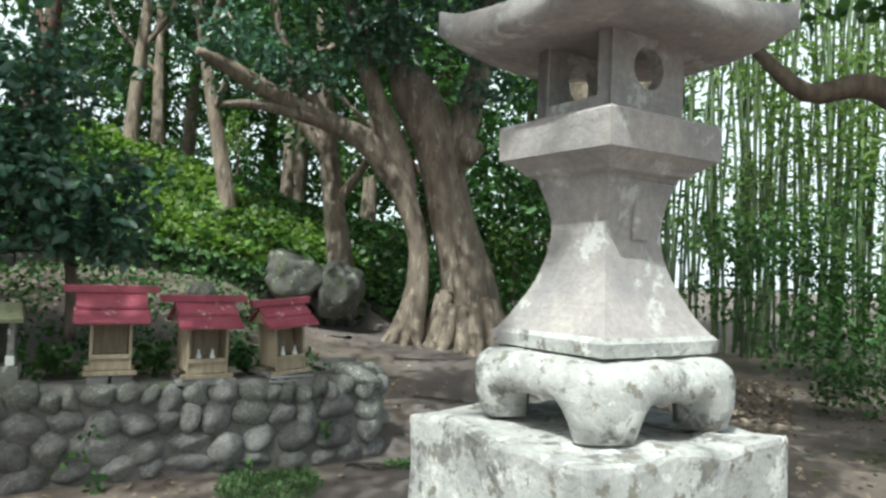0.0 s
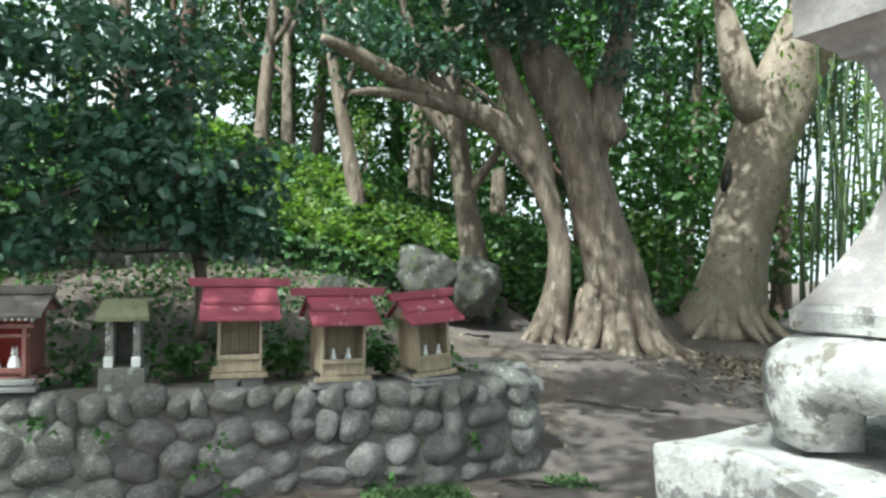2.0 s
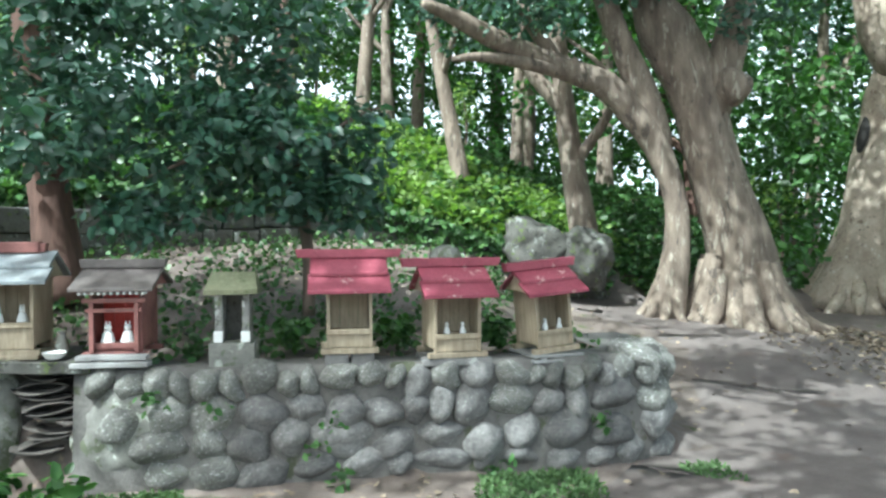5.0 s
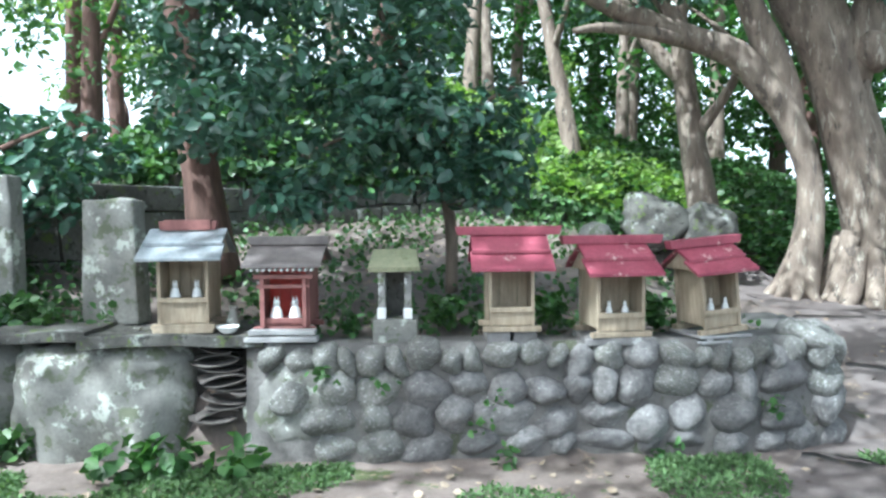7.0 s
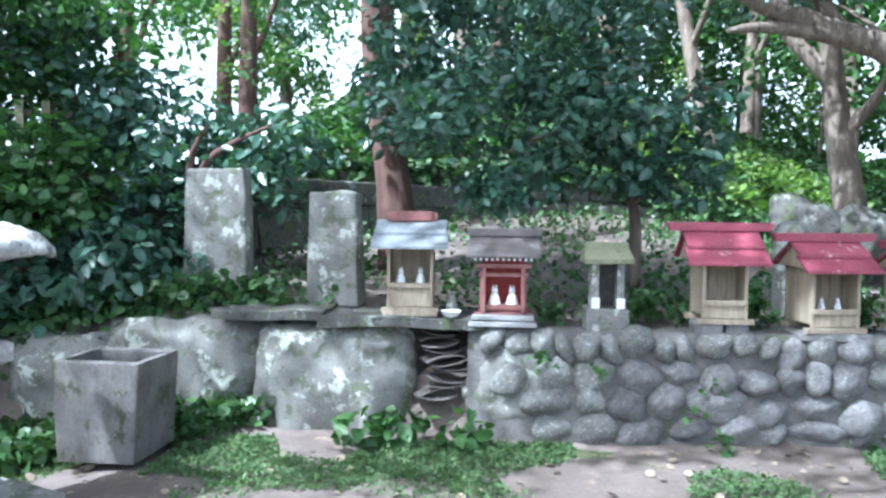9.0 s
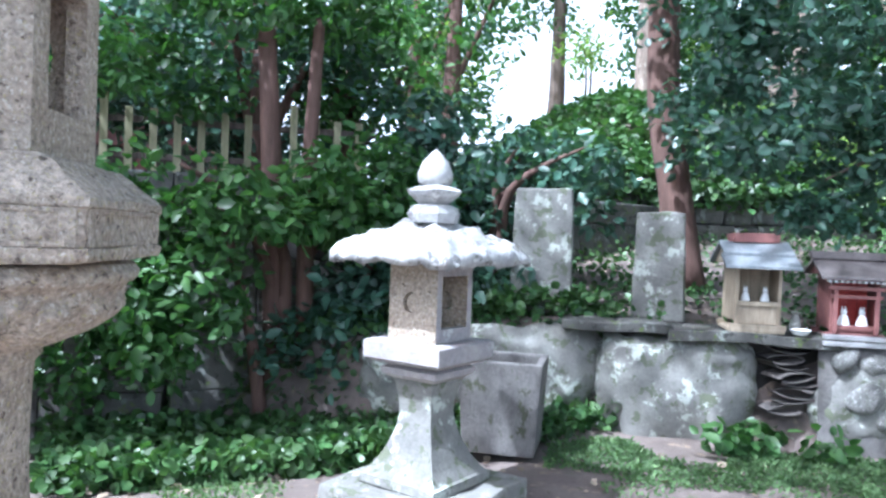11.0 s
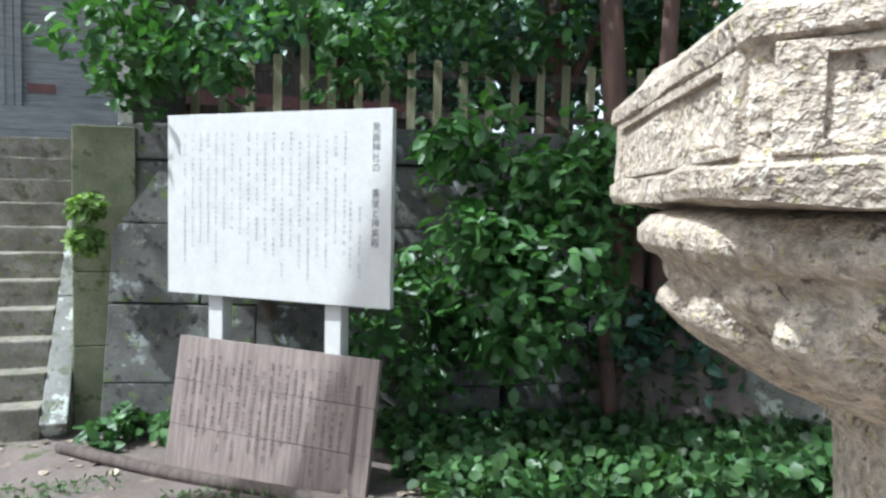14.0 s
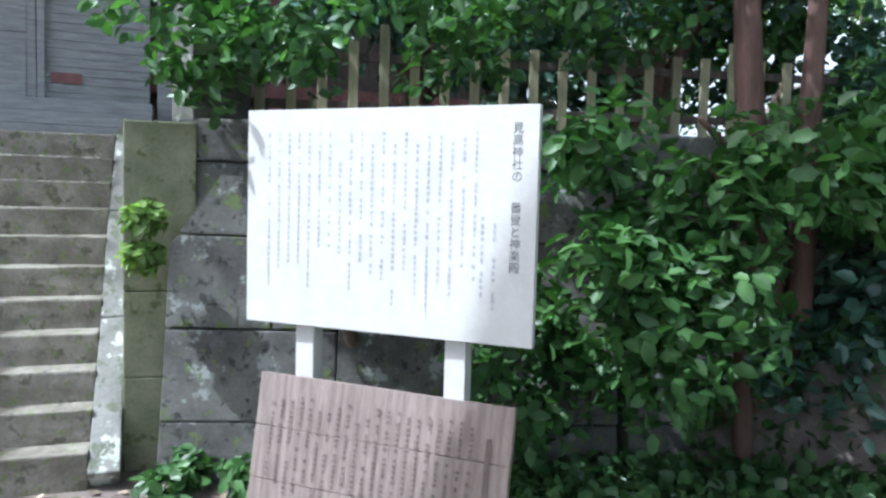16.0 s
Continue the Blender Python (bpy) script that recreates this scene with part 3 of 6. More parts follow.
def wall_point(s, z, out=0.0):
    """A point on the wall's face; past s = 1.85 the face rounds the corner and runs back."""
    if s <= 1.85:
        p = on_wall(s, wall_front(s) - out + 0.10 * z).translation
        return p, 0.0
    a = min(1.0, (s - 1.85) / 0.5) * 1.4
    c = on_wall(1.85, 0.5 + 0.10).translation
    r = 0.5 + out - 0.10 * z
    p = c + U0 * (r * math.sin(a)) - N0 * (r * math.cos(a))
    if s > 2.35:
        p += N0 * (s - 2.35)
    return p, math.degrees(a)


def core(s0, s1, z0, z1, name, out=-0.02):
    V, F = [], []
    n = int((s1 - s0) / 0.08)
    for i in range(n + 1):
        s = s0 + (s1 - s0) * i / n
        for k in range(7):
            z = z0 + (z1 - z0) * k / 6
            p, _ = wall_point(s, max(0, z), out + 0.02 * noise.noise(Vector((s * 4, z * 5, 0))))
            V.append((p.x, p.y, z))
        p, _ = wall_point(s, z1, -0.45)
        V.append((p.x, p.y, z1 - 0.02))
    for i in range(n):
        for k in range(7):
            a = i * 8 + k
            F.append((a, a + 8, a + 9, a + 1))
    return mesh_from(name, V, F, M["mortar"], True)


part("mortar_core", core(-1.74, 3.2, -0.2, 0.73, "mortar_core"), None, wall)
variants = []
for k in range(7):
    bm = rock(1.0, 3.7 * k, 3, lump=0.30)
    for v in bm.verts:
        # broken, flattened faces
        for i in range(4):
            q = Vector((math.sin(2.1 * i + k), -0.5 - 0.4 * (i % 2), math.cos(2.1 * i + k * 1.3))).normalized()
            over = v.co.dot(q) - 0.80
            if over > 0:
                v.co -= q * over * 0.75
    me = bpy.data.meshes.new("stone")
    bm.to_mesh(me)
    bm.free()
    variants.append(me)
pale_variants = []
for me in variants:
    c = me.copy()
    c.materials.append(M["pale_cobble"])
    pale_variants.append(c)
    me.materials.append(M["cobble"])
rng = random.Random(11)
# height, half width, half height, how deep each stone sits in the mortar, lean
courses = [(0.625, 0.098, 0.112, 0.030, 32), (0.440, 0.150, 0.122, 0.038, 24), (0.250, 0.165, 0.125, 0.046, 20), (0.070, 0.165, 0.105, 0.066, 14)]
for row, (z, rx, rz, sink, lean) in enumerate(courses):
    s = -1.66 + 0.07 * row + (0.12 if row > 1 else 0)
    while s < 2.95:
        w = rx * rng.uniform(0.55, 1.25)
        h = rz * rng.uniform(0.78, 1.22) * (0.85 + 0.15 * w / rx)
        s += w
        zz = z + rng.uniform(-0.045, 0.045)
        p, a = wall_point(s, max(0, zz), -sink + rng.uniform(-0.025, 0.015))
        pale = row == 0 and rng.random() < 0.8 or row == 1 and rng.random() < 0.4 or s < -0.75
        ob = new("stone", (pale_variants if pale else variants)[rng.randrange(7)])
        ob.matrix_world = Matrix.Translation((p.x, p.y, zz)) @ Matrix.Rotation(math.atan2(U0.y, U0.x) + radians(a), 4, "Z") @ pose(0, 0, 0, rng.uniform(-12, 12), rng.uniform(-lean, lean), rng.uniform(-10, 10)) @ Matrix.Diagonal((w * 1.06, 0.12, h, 1))
        ob.parent = wall
        s += w * 0.93
# the large slanting stone on the corner
p, a = wall_point(2.02, 0.66, -0.10)
ob = new("stone", pale_variants[2])
ob.matrix_world = Matrix.Translation((p.x, p.y, 0.68)) @ Matrix.Rotation(math.atan2(U0.y, U0.x) + radians(a), 4, "Z") @ pose(0, 0, 0, 0, 30, 0) @ Matrix.Diagonal((0.24, 0.20, 0.11, 1))
ob.parent = wall

# boulders at the wall's other end and the coping ledge
for s0, s1, z1, seed in ((-3.26, -2.12, 0.74, 4.0), (-4.45, -3.24, 0.72, 8.0), (-5.2, -4.4, 0.55, 12.0)):
    bm = finer(box(s0, s1, 0.0, 0.62, -0.12, z1, 0.0), 17)
    for v in bm.verts:
        q = v.co.copy()
        e = min(q.x - s0, s1 - q.x)
        low = max(0.0, 0.35 - q.z)
        v.co.y += 0.10 * low + 0.16 * step01(0.22, 0.0, e) + 0.12 * step01(z1 - 0.14, z1, q.z)
        if q.x > s1 - 0.3:
            v.co.x -= 0.22 * low
        v.co += noise.noise_vector(q * 2.6 + Vector((seed, 0, 0))) * 0.09 + noise.noise_vector(q * 7 + Vector((0, seed, 0))) * 0.035 + noise.noise_vector(q * 19) * 0.012
    for f in bm.faces:
        f.smooth = True
    b = part("boulder", bm, M["stele"], None)
    b.matrix_world = on_wall(0, 0.10 if s0 > -3.3 else 0.22, 0)
    tagged(b, "large lichen-spotted boulder in the retaining wall", "boulder", "boulders of the wall")
b = part("boulder", rough_up(rock(1.0, 15.0, 4, (0.32, 0.17, 0.36), 0.26), 0.035, 7.0, 15.0), M["stele"], None)
b.matrix_world = on_wall(-1.42, 0.20, 0.30)
tagged(b, "large lichen-spotted boulder in the retaining wall", "boulder", "boulders of the wall")
for s0, s1, d, z, t0 in ((-3.55, -2.75, 0.30, 0.79, 3), (-2.78, -1.62, 0.26, 0.765, 1)):
    bm = finer(box(s0, s1, -0.16, 0.5, -0.045, 0.03, 0.008), 3)
    rough_up(bm, 0.035, 3.0, s0)
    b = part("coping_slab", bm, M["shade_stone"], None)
    b.matrix_world = on_wall(0, d, z, 0)
    tagged(b, "thin uneven grey coping slab lying along the wall top", "coping slab", "coping slabs")
# broken roof tiles packed into the gap
tile_bm = bmesh.new()
for k in range(9):
    a0, a1 = radians(200 + 140 * k / 8), 0
    for y in (0, 0.22):
        for r in (0.13, 0.112):
            tile_bm.verts.new((r * math.cos(a0) * 1.2, y, r * math.sin(a0) * 0.34))
tile_bm.verts.ensure_lookup_table()
for k in range(8):
    a, b = k * 4, k * 4 + 4
    for q in ((a, b, b + 2, a + 2), (a + 1, a + 3, b + 3, b + 1), (a, a + 1, b + 1, b), (a + 2, b + 2, b + 3, a + 3)):
        tile_bm.faces.new([tile_bm.verts[i] for i in q])
tile_me = bpy.data.meshes.new("roof_tile")
bmesh.ops.recalc_face_normals(tile_bm, faces=tile_bm.faces)
tile_bm.to_mesh(tile_me)
tile_me.materials.append(M["tile"])
for k in range(13):
    ob = new("roof_tile", tile_me)
    flip = 180 if k % 3 == 1 else 0
    ob.matrix_world = on_wall(-1.90 + rng.uniform(-0.07, 0.07), 0.16 + rng.uniform(-0.05, 0.05), 0.22 + 0.040 * k + 0.05 - (0.06 if flip else 0), rng.uniform(-28, 28)) @ pose(0, 0, 0, 0, rng.uniform(-14, 14) + flip, 0)
    tagged(ob, "old curved clay roof tile stacked in a wall gap", "roof tile", "roof tiles packed in the wall gap")
# black sheet added behind the tiles to paint the gap's shade
back = part("gap_backing", box(-2.2, -1.62, 0.34, 0.5, -0.1, 0.72, 0.01), M["shade_black"], wall)
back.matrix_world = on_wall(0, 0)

# standing stones
for s, d, w, h, z0, tn, seed in ((-2.80, 0.78, 0.40, 0.88, 0.80, -8, 1.0), (-3.76, 0.86, 0.50, 1.06, 0.80, -3, 6.0)):
    bm = finer(box(-w / 2, w / 2, -0.09, 0.09, 0, h, 0.02), 4)
    for v in bm.verts:
        v.co.x *= 1.05 - 0.10 * v.co.z / h
        if v.co.z > h - 0.05:
            v.co.z += 0.02 * noise.noise(Vector((v.co.x * 9, seed, 0)))
    b = part("standing_stone", rough_up(bm, 0.016, 5, seed), M["stele"], None)
    b.matrix_world = on_wall(s, d, z0, tn)
    tagged(b, "upright grey stone tablet blotched with pale lichen", "stone tablet", "standing stone tablets")

# ---- stone lanterns ----


def circle(r, cx, cz, n=20):
    return [(cx + r * math.cos(2 * math.pi * k / n), cz + r * math.sin(2 * math.pi * k / n)) for k in range(n)]


def moon(r, cx, cz):
    out = [(cx + r * math.cos(radians(a)), cz + r * math.sin(radians(a))) for a in range(70, 291, 20)]
    inn = [(cx + r * 0.42 + r * 0.95 * math.cos(radians(a)) , cz + r * 0.93 * math.sin(radians(a))) for a in range(250, 109, -20)]
    return out + inn


def curved_roof(half, eave_z, rise, thick, lift, rag=0.010, n=12):
    """Square lantern roof with lifted, drooping eaves; half is half its side."""
    V, F = [], []
    for layer in (0, 1):
        for j in range(n + 1):
            for i in range(n + 1):
                x, y = (2 * i / n - 1), (2 * j / n - 1)
                q = max(abs(x), abs(y))
                c = abs(x * y)
                z = eave_z + rise * (1 - q) ** 0.8 * 1.0 + lift * c * c * q ** 4
                if layer:
                    z = eave_z - thick + lift * c * c * q ** 4 + 0.25 * thick * (1 - q)
                w = rag * (noise.noise(Vector((x * 4, y * 4, layer * 5 + half))) + 0.7 * noise.noise(Vector((x * 11, y * 11, 3))) * (rag > 0.02))
                V.append((x * half * (1 + w * 2), y * half * (1 + w), z + w))
    k = n + 1
    o = k * k
    for j in range(n):
        for i in range(n):
            a = j * k + i
            F.append((a, a + 1, a + k + 1, a + k))
            F.append((o + a, o + a + k, o + a + k + 1, o + a + 1))
    rim = [i for i in range(n)] + [j * k + n for j in range(n)] + [n * k + n - i for i in range(n)] + [(n - j) * k for j in range(n)]
    for a, b in zip(rim, rim[1:] + rim[:1]):
        F.append((b, a, o + a, o + b))
    return V, F


def concave(bottom, waist, top, z0, z1, n=16):
    """Sections of a square shaft that flares to its foot."""
    out = []
    for k in range(n + 1):
        u = k / n
        r = waist + (bottom - waist) * max(0.0, 1 - u / 0.72) ** 2.0 + (top - waist) * max(0.0, (u - 0.6) / 0.4) ** 2
        out.append((r, z0 + (z1 - z0) * u))
    return out


R2 = math.sqrt(2) / 2


def jewel(t, z, r, material):
    part("neck", soften(stacked([(r * 1.05, z - 0.03), (r * 1.15, z + 0.02), (r * 1.0, z + 0.055), (r * 0.55, z + 0.075)], 8), 0.008), material, t)
    bm = stacked([(r * 0.62, z + 0.07), (r * 1.12, z + 0.12), (r * 1.2, z + 0.14), (r * 0.85, z + 0.165)], 12)
    part("lotus_ring", rough_up(bm, 0.01, 9), material, t)
    prof = [(0.55, 0.16), (0.82, 0.19), (0.86, 0.23), (0.66, 0.29), (0.32, 0.335), (0.05, 0.365)]
    bm = stacked([(r * a * 0.9, z + h) for a, h in prof], 16)
    for f in bm.faces:
        f.smooth = True
    part("jewel", bm, material, t)


# lantern beside the path, on a lichened block
A = thing("stone_lantern", pose(0.662, 5.092, 0, 0, 0, 58.3), "tall grey stone lantern with flared shaft on lichened block", "stone lantern", "stone lanterns")
bm = finer(box(-0.455, 0.405, -0.405, 0.455, -0.05, 1.205, 0.02), 7)
for v in bm.verts:
    if v.co.z > 1.1:
        v.co.z += 0.018 * noise.noise(Vector((v.co.x * 5, v.co.y * 5, 0)))
part("pedestal", rough_up(bm, 0.026, 4.5), M["white_stone"], A, "pedestal block crusted with white lichen")


def cloud_slab(half, top, low, foot):
    """Thick rounded cushion of stone whose scalloped apron droops into a foot at each corner."""
    n = 112
    V, F = [], []
    for k in range(n):
        a = 2 * math.pi * k / n
        c, q = math.cos(a), math.sin(a)
        r = half / (abs(c) ** 5.5 + abs(q) ** 5.5) ** (1 / 5.5)
        away = abs((math.degrees(a) % 90) - 45)
        corner = step01(19, 13, away)
        edge = low + 0.014 * abs(math.sin(math.radians(away * 10.5))) * (1 - corner) - 0.018 * step01(24, 20, away) * (1 - corner)
        edge = edge * (1 - corner) + foot * corner
        section = [(0.0, top), (0.70, top), (0.90, top - 0.012), (0.975, top - 0.04), (1.0, top - 0.075), (0.985, (top - 0.075) * 0.45 + edge * 0.55), (0.94, edge + 0.012), (0.88, edge), (0.72 - 0.10 * corner, edge + (0.012 if corner < 0.5 else 0.004)), (0.60, low + 0.02), (0.0, low + 0.03)]
        for f, z in section:
            V.append((f * r * c, f * r * q, z))
    m = len(section)
    for k in range(n):
        for i in range(m - 1):
            a, b = k * m + i, ((k + 1) % n) * m + i
            F.append((a, b, b + 1, a + 1))
    return V, F


V, F = cloud_slab(0.335, 1.445, 1.305, 1.212)
me = mesh_from("cloud_foot_slab", [Vector(v) + noise.noise_vector(Vector(v) * 9) * 0.008 for v in V], F, M["white_stone"], True)
part("cloud_foot_slab", me, None, A, "scalloped cloud-foot slab crusted with white lichen")
part("shaft_base", rough_up(finer(soften(stacked([(0.340, 1.447), (0.362, 1.453), (0.366, 1.492), (0.345, 1.506)]), 0.008), 1), 0.006, 9), M["white_stone"], A)
bm = stacked(concave(0.345, 0.172, 0.222, 1.504, 1.985))
part("shaft", rough_up(finer(bm, 1), 0.004, 10), M["lantern_stone"], A)
part("carved_panel", box(-0.035, 0.035, -0.006, 0.006, 0, 0.14, 0.003), M["lantern_stone"], A).matrix_local = pose(0.02, -0.128, 1.80, 6, 0, 0)
bm = stacked([(0.222, 1.985), (0.228, 1.998), (0.268, 2.006), (0.275, 2.018), (0.335, 2.052), (0.355, 2.058), (0.357, 2.165), (0.350, 2.173)])
part("middle_platform", rough_up(finer(soften(bm, 0.004), 1), 0.003, 11), M["lantern_stone"], A)
for k in range(4):
    # two faces with round windows, two with square ones
    if k % 2:
        bm = holed_plate(0.330, 0.30, [(-0.11, 0.06), (0.11, 0.06), (0.11, 0.27), (-0.11, 0.27)], 0.045)
    else:
        bm = holed_plate(0.330, 0.30, circle(0.068, 0.0, 0.16), 0.045)
    ob = part("fire_box_wall", bm, M["lantern_stone"], A)
    ob.matrix_local = pose(0, 0, 2.174, 0, 0, 90 * k) @ pose(0, -0.166 + 0.001 * (k % 2), 0)
V, F = curved_roof(0.41, 2.50, 0.20, 0.085, 0.075)
part("roof", mesh_from("roof", V, F, M["lantern_stone"], True), None, A)
jewel(A, 2.71, 0.11, M["lantern_stone"])

# smaller lantern by the water trough
Bm = thing("stone_lantern", pose(-4.715, 2.425, 0, 0, 0, 25.0), "weathered stone lantern with crescent window and lichened roof", "stone lantern", "stone lanterns")
part("plinth", rough_up(finer(box(-0.40, 0.40, -0.40, 0.40, -0.06, 0.10, 0.02), 4), 0.02, 5), M["stele"], Bm)
part("shaft", rough_up(finer(stacked([(0.50 * R2, 0.102), (0.51 * R2, 0.11), (0.50 * R2, 0.15)] + concave(0.47 * R2, 0.205 * R2, 0.27 * R2, 0.155, 0.66)), 1), 0.006, 9), M["stele"], Bm)
part("collar", soften(stacked([(0.27 * R2, 0.66), (0.36 * R2, 0.69), (0.37 * R2, 0.72), (0.30 * R2, 0.735), (0.30 * R2, 0.75)]), 0.006), M["lantern_stone"], Bm)
part("middle_platform", soften(stacked([(0.42 * R2, 0.75), (0.50 * R2, 0.775), (0.505 * R2, 0.86), (0.47 * R2, 0.87)]), 0.008), M["lantern_stone"], Bm)
for k in range(4):
    hole = moon(0.055, -0.01, 0.20) if k % 2 == 0 else [(-0.115, 0.07), (0.115, 0.07), (0.115, 0.345), (-0.115, 0.345)]
    if k == 3:
        hole = circle(0.055, 0, 0.22)
    ob = part("fire_box_wall", holed_plate(0.315, 0.40, hole, 0.045), M["granite"] if k % 2 == 0 else M["lantern_stone"], Bm)
    ob.matrix_local = pose(0, 0, 0.872, 0, 0, 90 * k) @ pose(0, -0.159 + 0.001 * (k % 2), 0)
V, F = curved_roof(0.385, 1.345, 0.185, 0.055, -0.02, 0.034, 28)
part("roof", mesh_from("roof", V, F, M["white_stone"], True), None, Bm, "roof crusted with white lichen")
jewel(Bm, 1.525, 0.125, M["white_stone"])

# great granite lantern
HX = -22.6
C = thing("stone_lantern", pose(-3.383, 0.300, 0.17, 0, 0, HX) @ Matrix.Diagonal((0.87, 0.87, 0.87, 1)), "large hexagonal granite lantern with lotus-carved platform on round pillar", "stone lantern", "stone lanterns")
part("base", rough_up(finer(stacked([(0.78, -0.32), (0.78, 0.16), (0.70, 0.20)], 6, 0), 2), 0.01, 6), M["granite"], C)
bm = stacked([(0.50, 0.20), (0.44, 0.28), (0.315, 0.34), (0.297, 0.40)] + [(0.292 + 0.003 * math.sin(k), 0.45 + 0.075 * k) for k in range(8)] + [(0.298, 1.04), (0.318, 1.065), (0.318, 1.10), (0.30, 1.115)], 40, 0)
part("pillar", rough_up(bm, 0.004, 14), M["granite"], C)


def lotus_bowl(petals=20):
    """Bowl whose lower half is carved with a ring of rounded petals, one behind each joint of the front ones."""
    prof = [(0.300, 1.112), (0.345, 1.126), (0.395, 1.146), (0.44, 1.170), (0.475, 1.196), (0.503, 1.222), (0.525, 1.248), (0.541, 1.270), (0.548, 1.278), (0.562, 1.283), (0.575, 1.297), (0.576, 1.315), (0.56, 1.335), (0.52, 1.347)]
    dense = []
    for (r0, z0), (r1, z1) in zip(prof, prof[1:]):
        dense += [(r0 + (r1 - r0) * k / 3, z0 + (z1 - z0) * k / 3) for k in range(3)]
    dense.append(prof[-1])
    n = 360
    V, F = [], []
    for i, (r, z) in enumerate(dense):
        u = (z - 1.112) / 0.158
        for k in range(n):
            bump = 0.0
            if 0 < u < 1.0:
                for shift, reach, high in ((0.5, 0.98, 0.014), (0.0, 0.86, 0.038)):
                    f = abs(((k / n * petals + shift) % 1.0) - 0.5) * 2.15
                    arch = reach * math.sqrt(max(0.0, 1 - min(1.0, f) ** 2.4))
                    inside = min(1.0, max(0.0, (arch - u) / 0.10)) * min(1.0, max(0.0, (1.0 - f) / 0.10))
                    bump = max(bump, high * math.sqrt(inside) * (1.0 - 0.6 * f * f))
            a = 2 * math.pi * k / n
            q = noise.noise(Vector((math.cos(a) * 9, math.sin(a) * 9, z * 22))) * 0.005
            V.append(((r + bump + q) * math.cos(a), (r + bump + q) * math.sin(a), z - bump * 0.5))
    for i in range(len(dense) - 1):
        for k in range(n):
            k2 = (k + 1) % n
            F.append((i * n + k, i * n + k2, (i + 1) * n + k2, (i + 1) * n + k))
    return mesh_from("lotus_bowl", V, F, M["granite"], True)


part("lotus_bowl", lotus_bowl(), None, C, "bowl carved with rounded lotus petals")
bm = stacked([(0.60, 1.347), (0.655, 1.352), (0.66, 1.365), (0.66, 1.385), (0.650, 1.39), (0.650, 1.485), (0.66, 1.49), (0.66, 1.512), (0.64, 1.53), (0.53, 1.605), (0.48, 1.622)], 6, 0)
part("middle_platform", rough_up(finer(bm, 6), 0.010, 26), M["granite"], C)
for k in range(6):
    side = 0.648 * 1.0
    ob = part("panel_border", soften(holed_plate(0.61, 0.095, [(-0.265, 0.012), (0.265, 0.012), (0.265, 0.083), (-0.265, 0.083)], 0.012), 0.002), M["granite"], C)
    ob.matrix_local = pose(0, 0, 1.390, 0, 0, 60 * k + 30 + 90) @ pose(0, -0.650 * math.cos(radians(30)) - 0.006, 0)
for k in range(6):
    hole = [(-0.13, 0.13), (0.13, 0.13), (0.13, 0.48), (-0.13, 0.48)] if k % 2 else circle(0.10, 0, 0.34)
    ob = part("fire_box_wall", holed_plate(0.452, 0.635, hole, 0.06), M["granite"], C)
    ob.matrix_local = pose(0, 0, 1.620, 0, 0, 60 * k + 30 + 90) @ pose(0, -0.452 * math.cos(radians(30)), 0)
bm = stacked([(0.50, 2.252), (0.70, 2.30), (0.72, 2.38), (0.5, 2.48), (0.25, 2.66), (0.16, 2.74)], 6, 0)
part("roof", rough_up(finer(bm, 2), 0.01, 6), M["granite"], C)
jewel(C, 2.77, 0.14, M["granite"])
# carved character, its strokes filled with red pigment
strokes = [(0.0, 0.78, 0.026, 0.34, 0), (0.085, 0.885, 0.07, 0.022, -40), (-0.07, 0.83, 0.12, 0.024, -25), (0.075, 0.815, 0.10, 0.024, -35), (-0.06, 0.755, 0.12, 0.024, -30), (0.13, 0.755, 0.17, 0.030, -22), (-0.11, 0.66, 0.15, 0.026, -25), (0.10, 0.665, 0.12, 0.028, 28)]
for x, z, w, h, lean in strokes:
    bm = finer(box(-w / 2, w / 2, -0.004, 0.004, -h / 2, h / 2, 0.002), 3)
    bmesh.ops.rotate(bm, verts=bm.verts, cent=(0, 0, 0), matrix=Matrix.Rotation(radians(lean), 3, "Y"))
    for v in bm.verts:
        ang = (v.co.x + x) * 0.62 / 0.299
        r = 0.299 + v.co.y
        v.co = Vector((r * math.sin(ang), -r * math.cos(ang), (v.co.z + z - 0.82) * 0.72 + 0.83))
    ob = part("carved_stroke", bm, M["red_stain"], C, "carved stroke filled with faded red")
    ob.matrix_local = Matrix.Rotation(radians(-HX + 96), 4, "Z")

# stone water trough
T = thing("water_trough", pose(-5.42, 3.40, 0, 0, 0, 48) @ Matrix.Diagonal((0.62, 0.85, 1.0, 1)), "hollow grey stone water trough with broken side", "water trough")
bm = bmesh.new()
for x0, x1, y0, y1 in ((-0.45, 0.45, -0.30, -0.22), (-0.45, 0.45, 0.22, 0.30), (-0.45, -0.37, -0.22, 0.22), (0.37, 0.45, -0.22, 0.22)):
    add_box(bm, x0, x1, y0, y1, 0.0, 0.61, 0.012)
part("rim_and_sides", rough_up(bm, 0.008, 6), M["mortar"], T)
for v in T.children[0].data.vertices:
    v.co.x *= 0.86 + 0.22 * v.co.z
part("bottom", box(-0.37, 0.37, -0.22, 0.22, 0.02, 0.10, 0.005), M["shade_stone"], T)

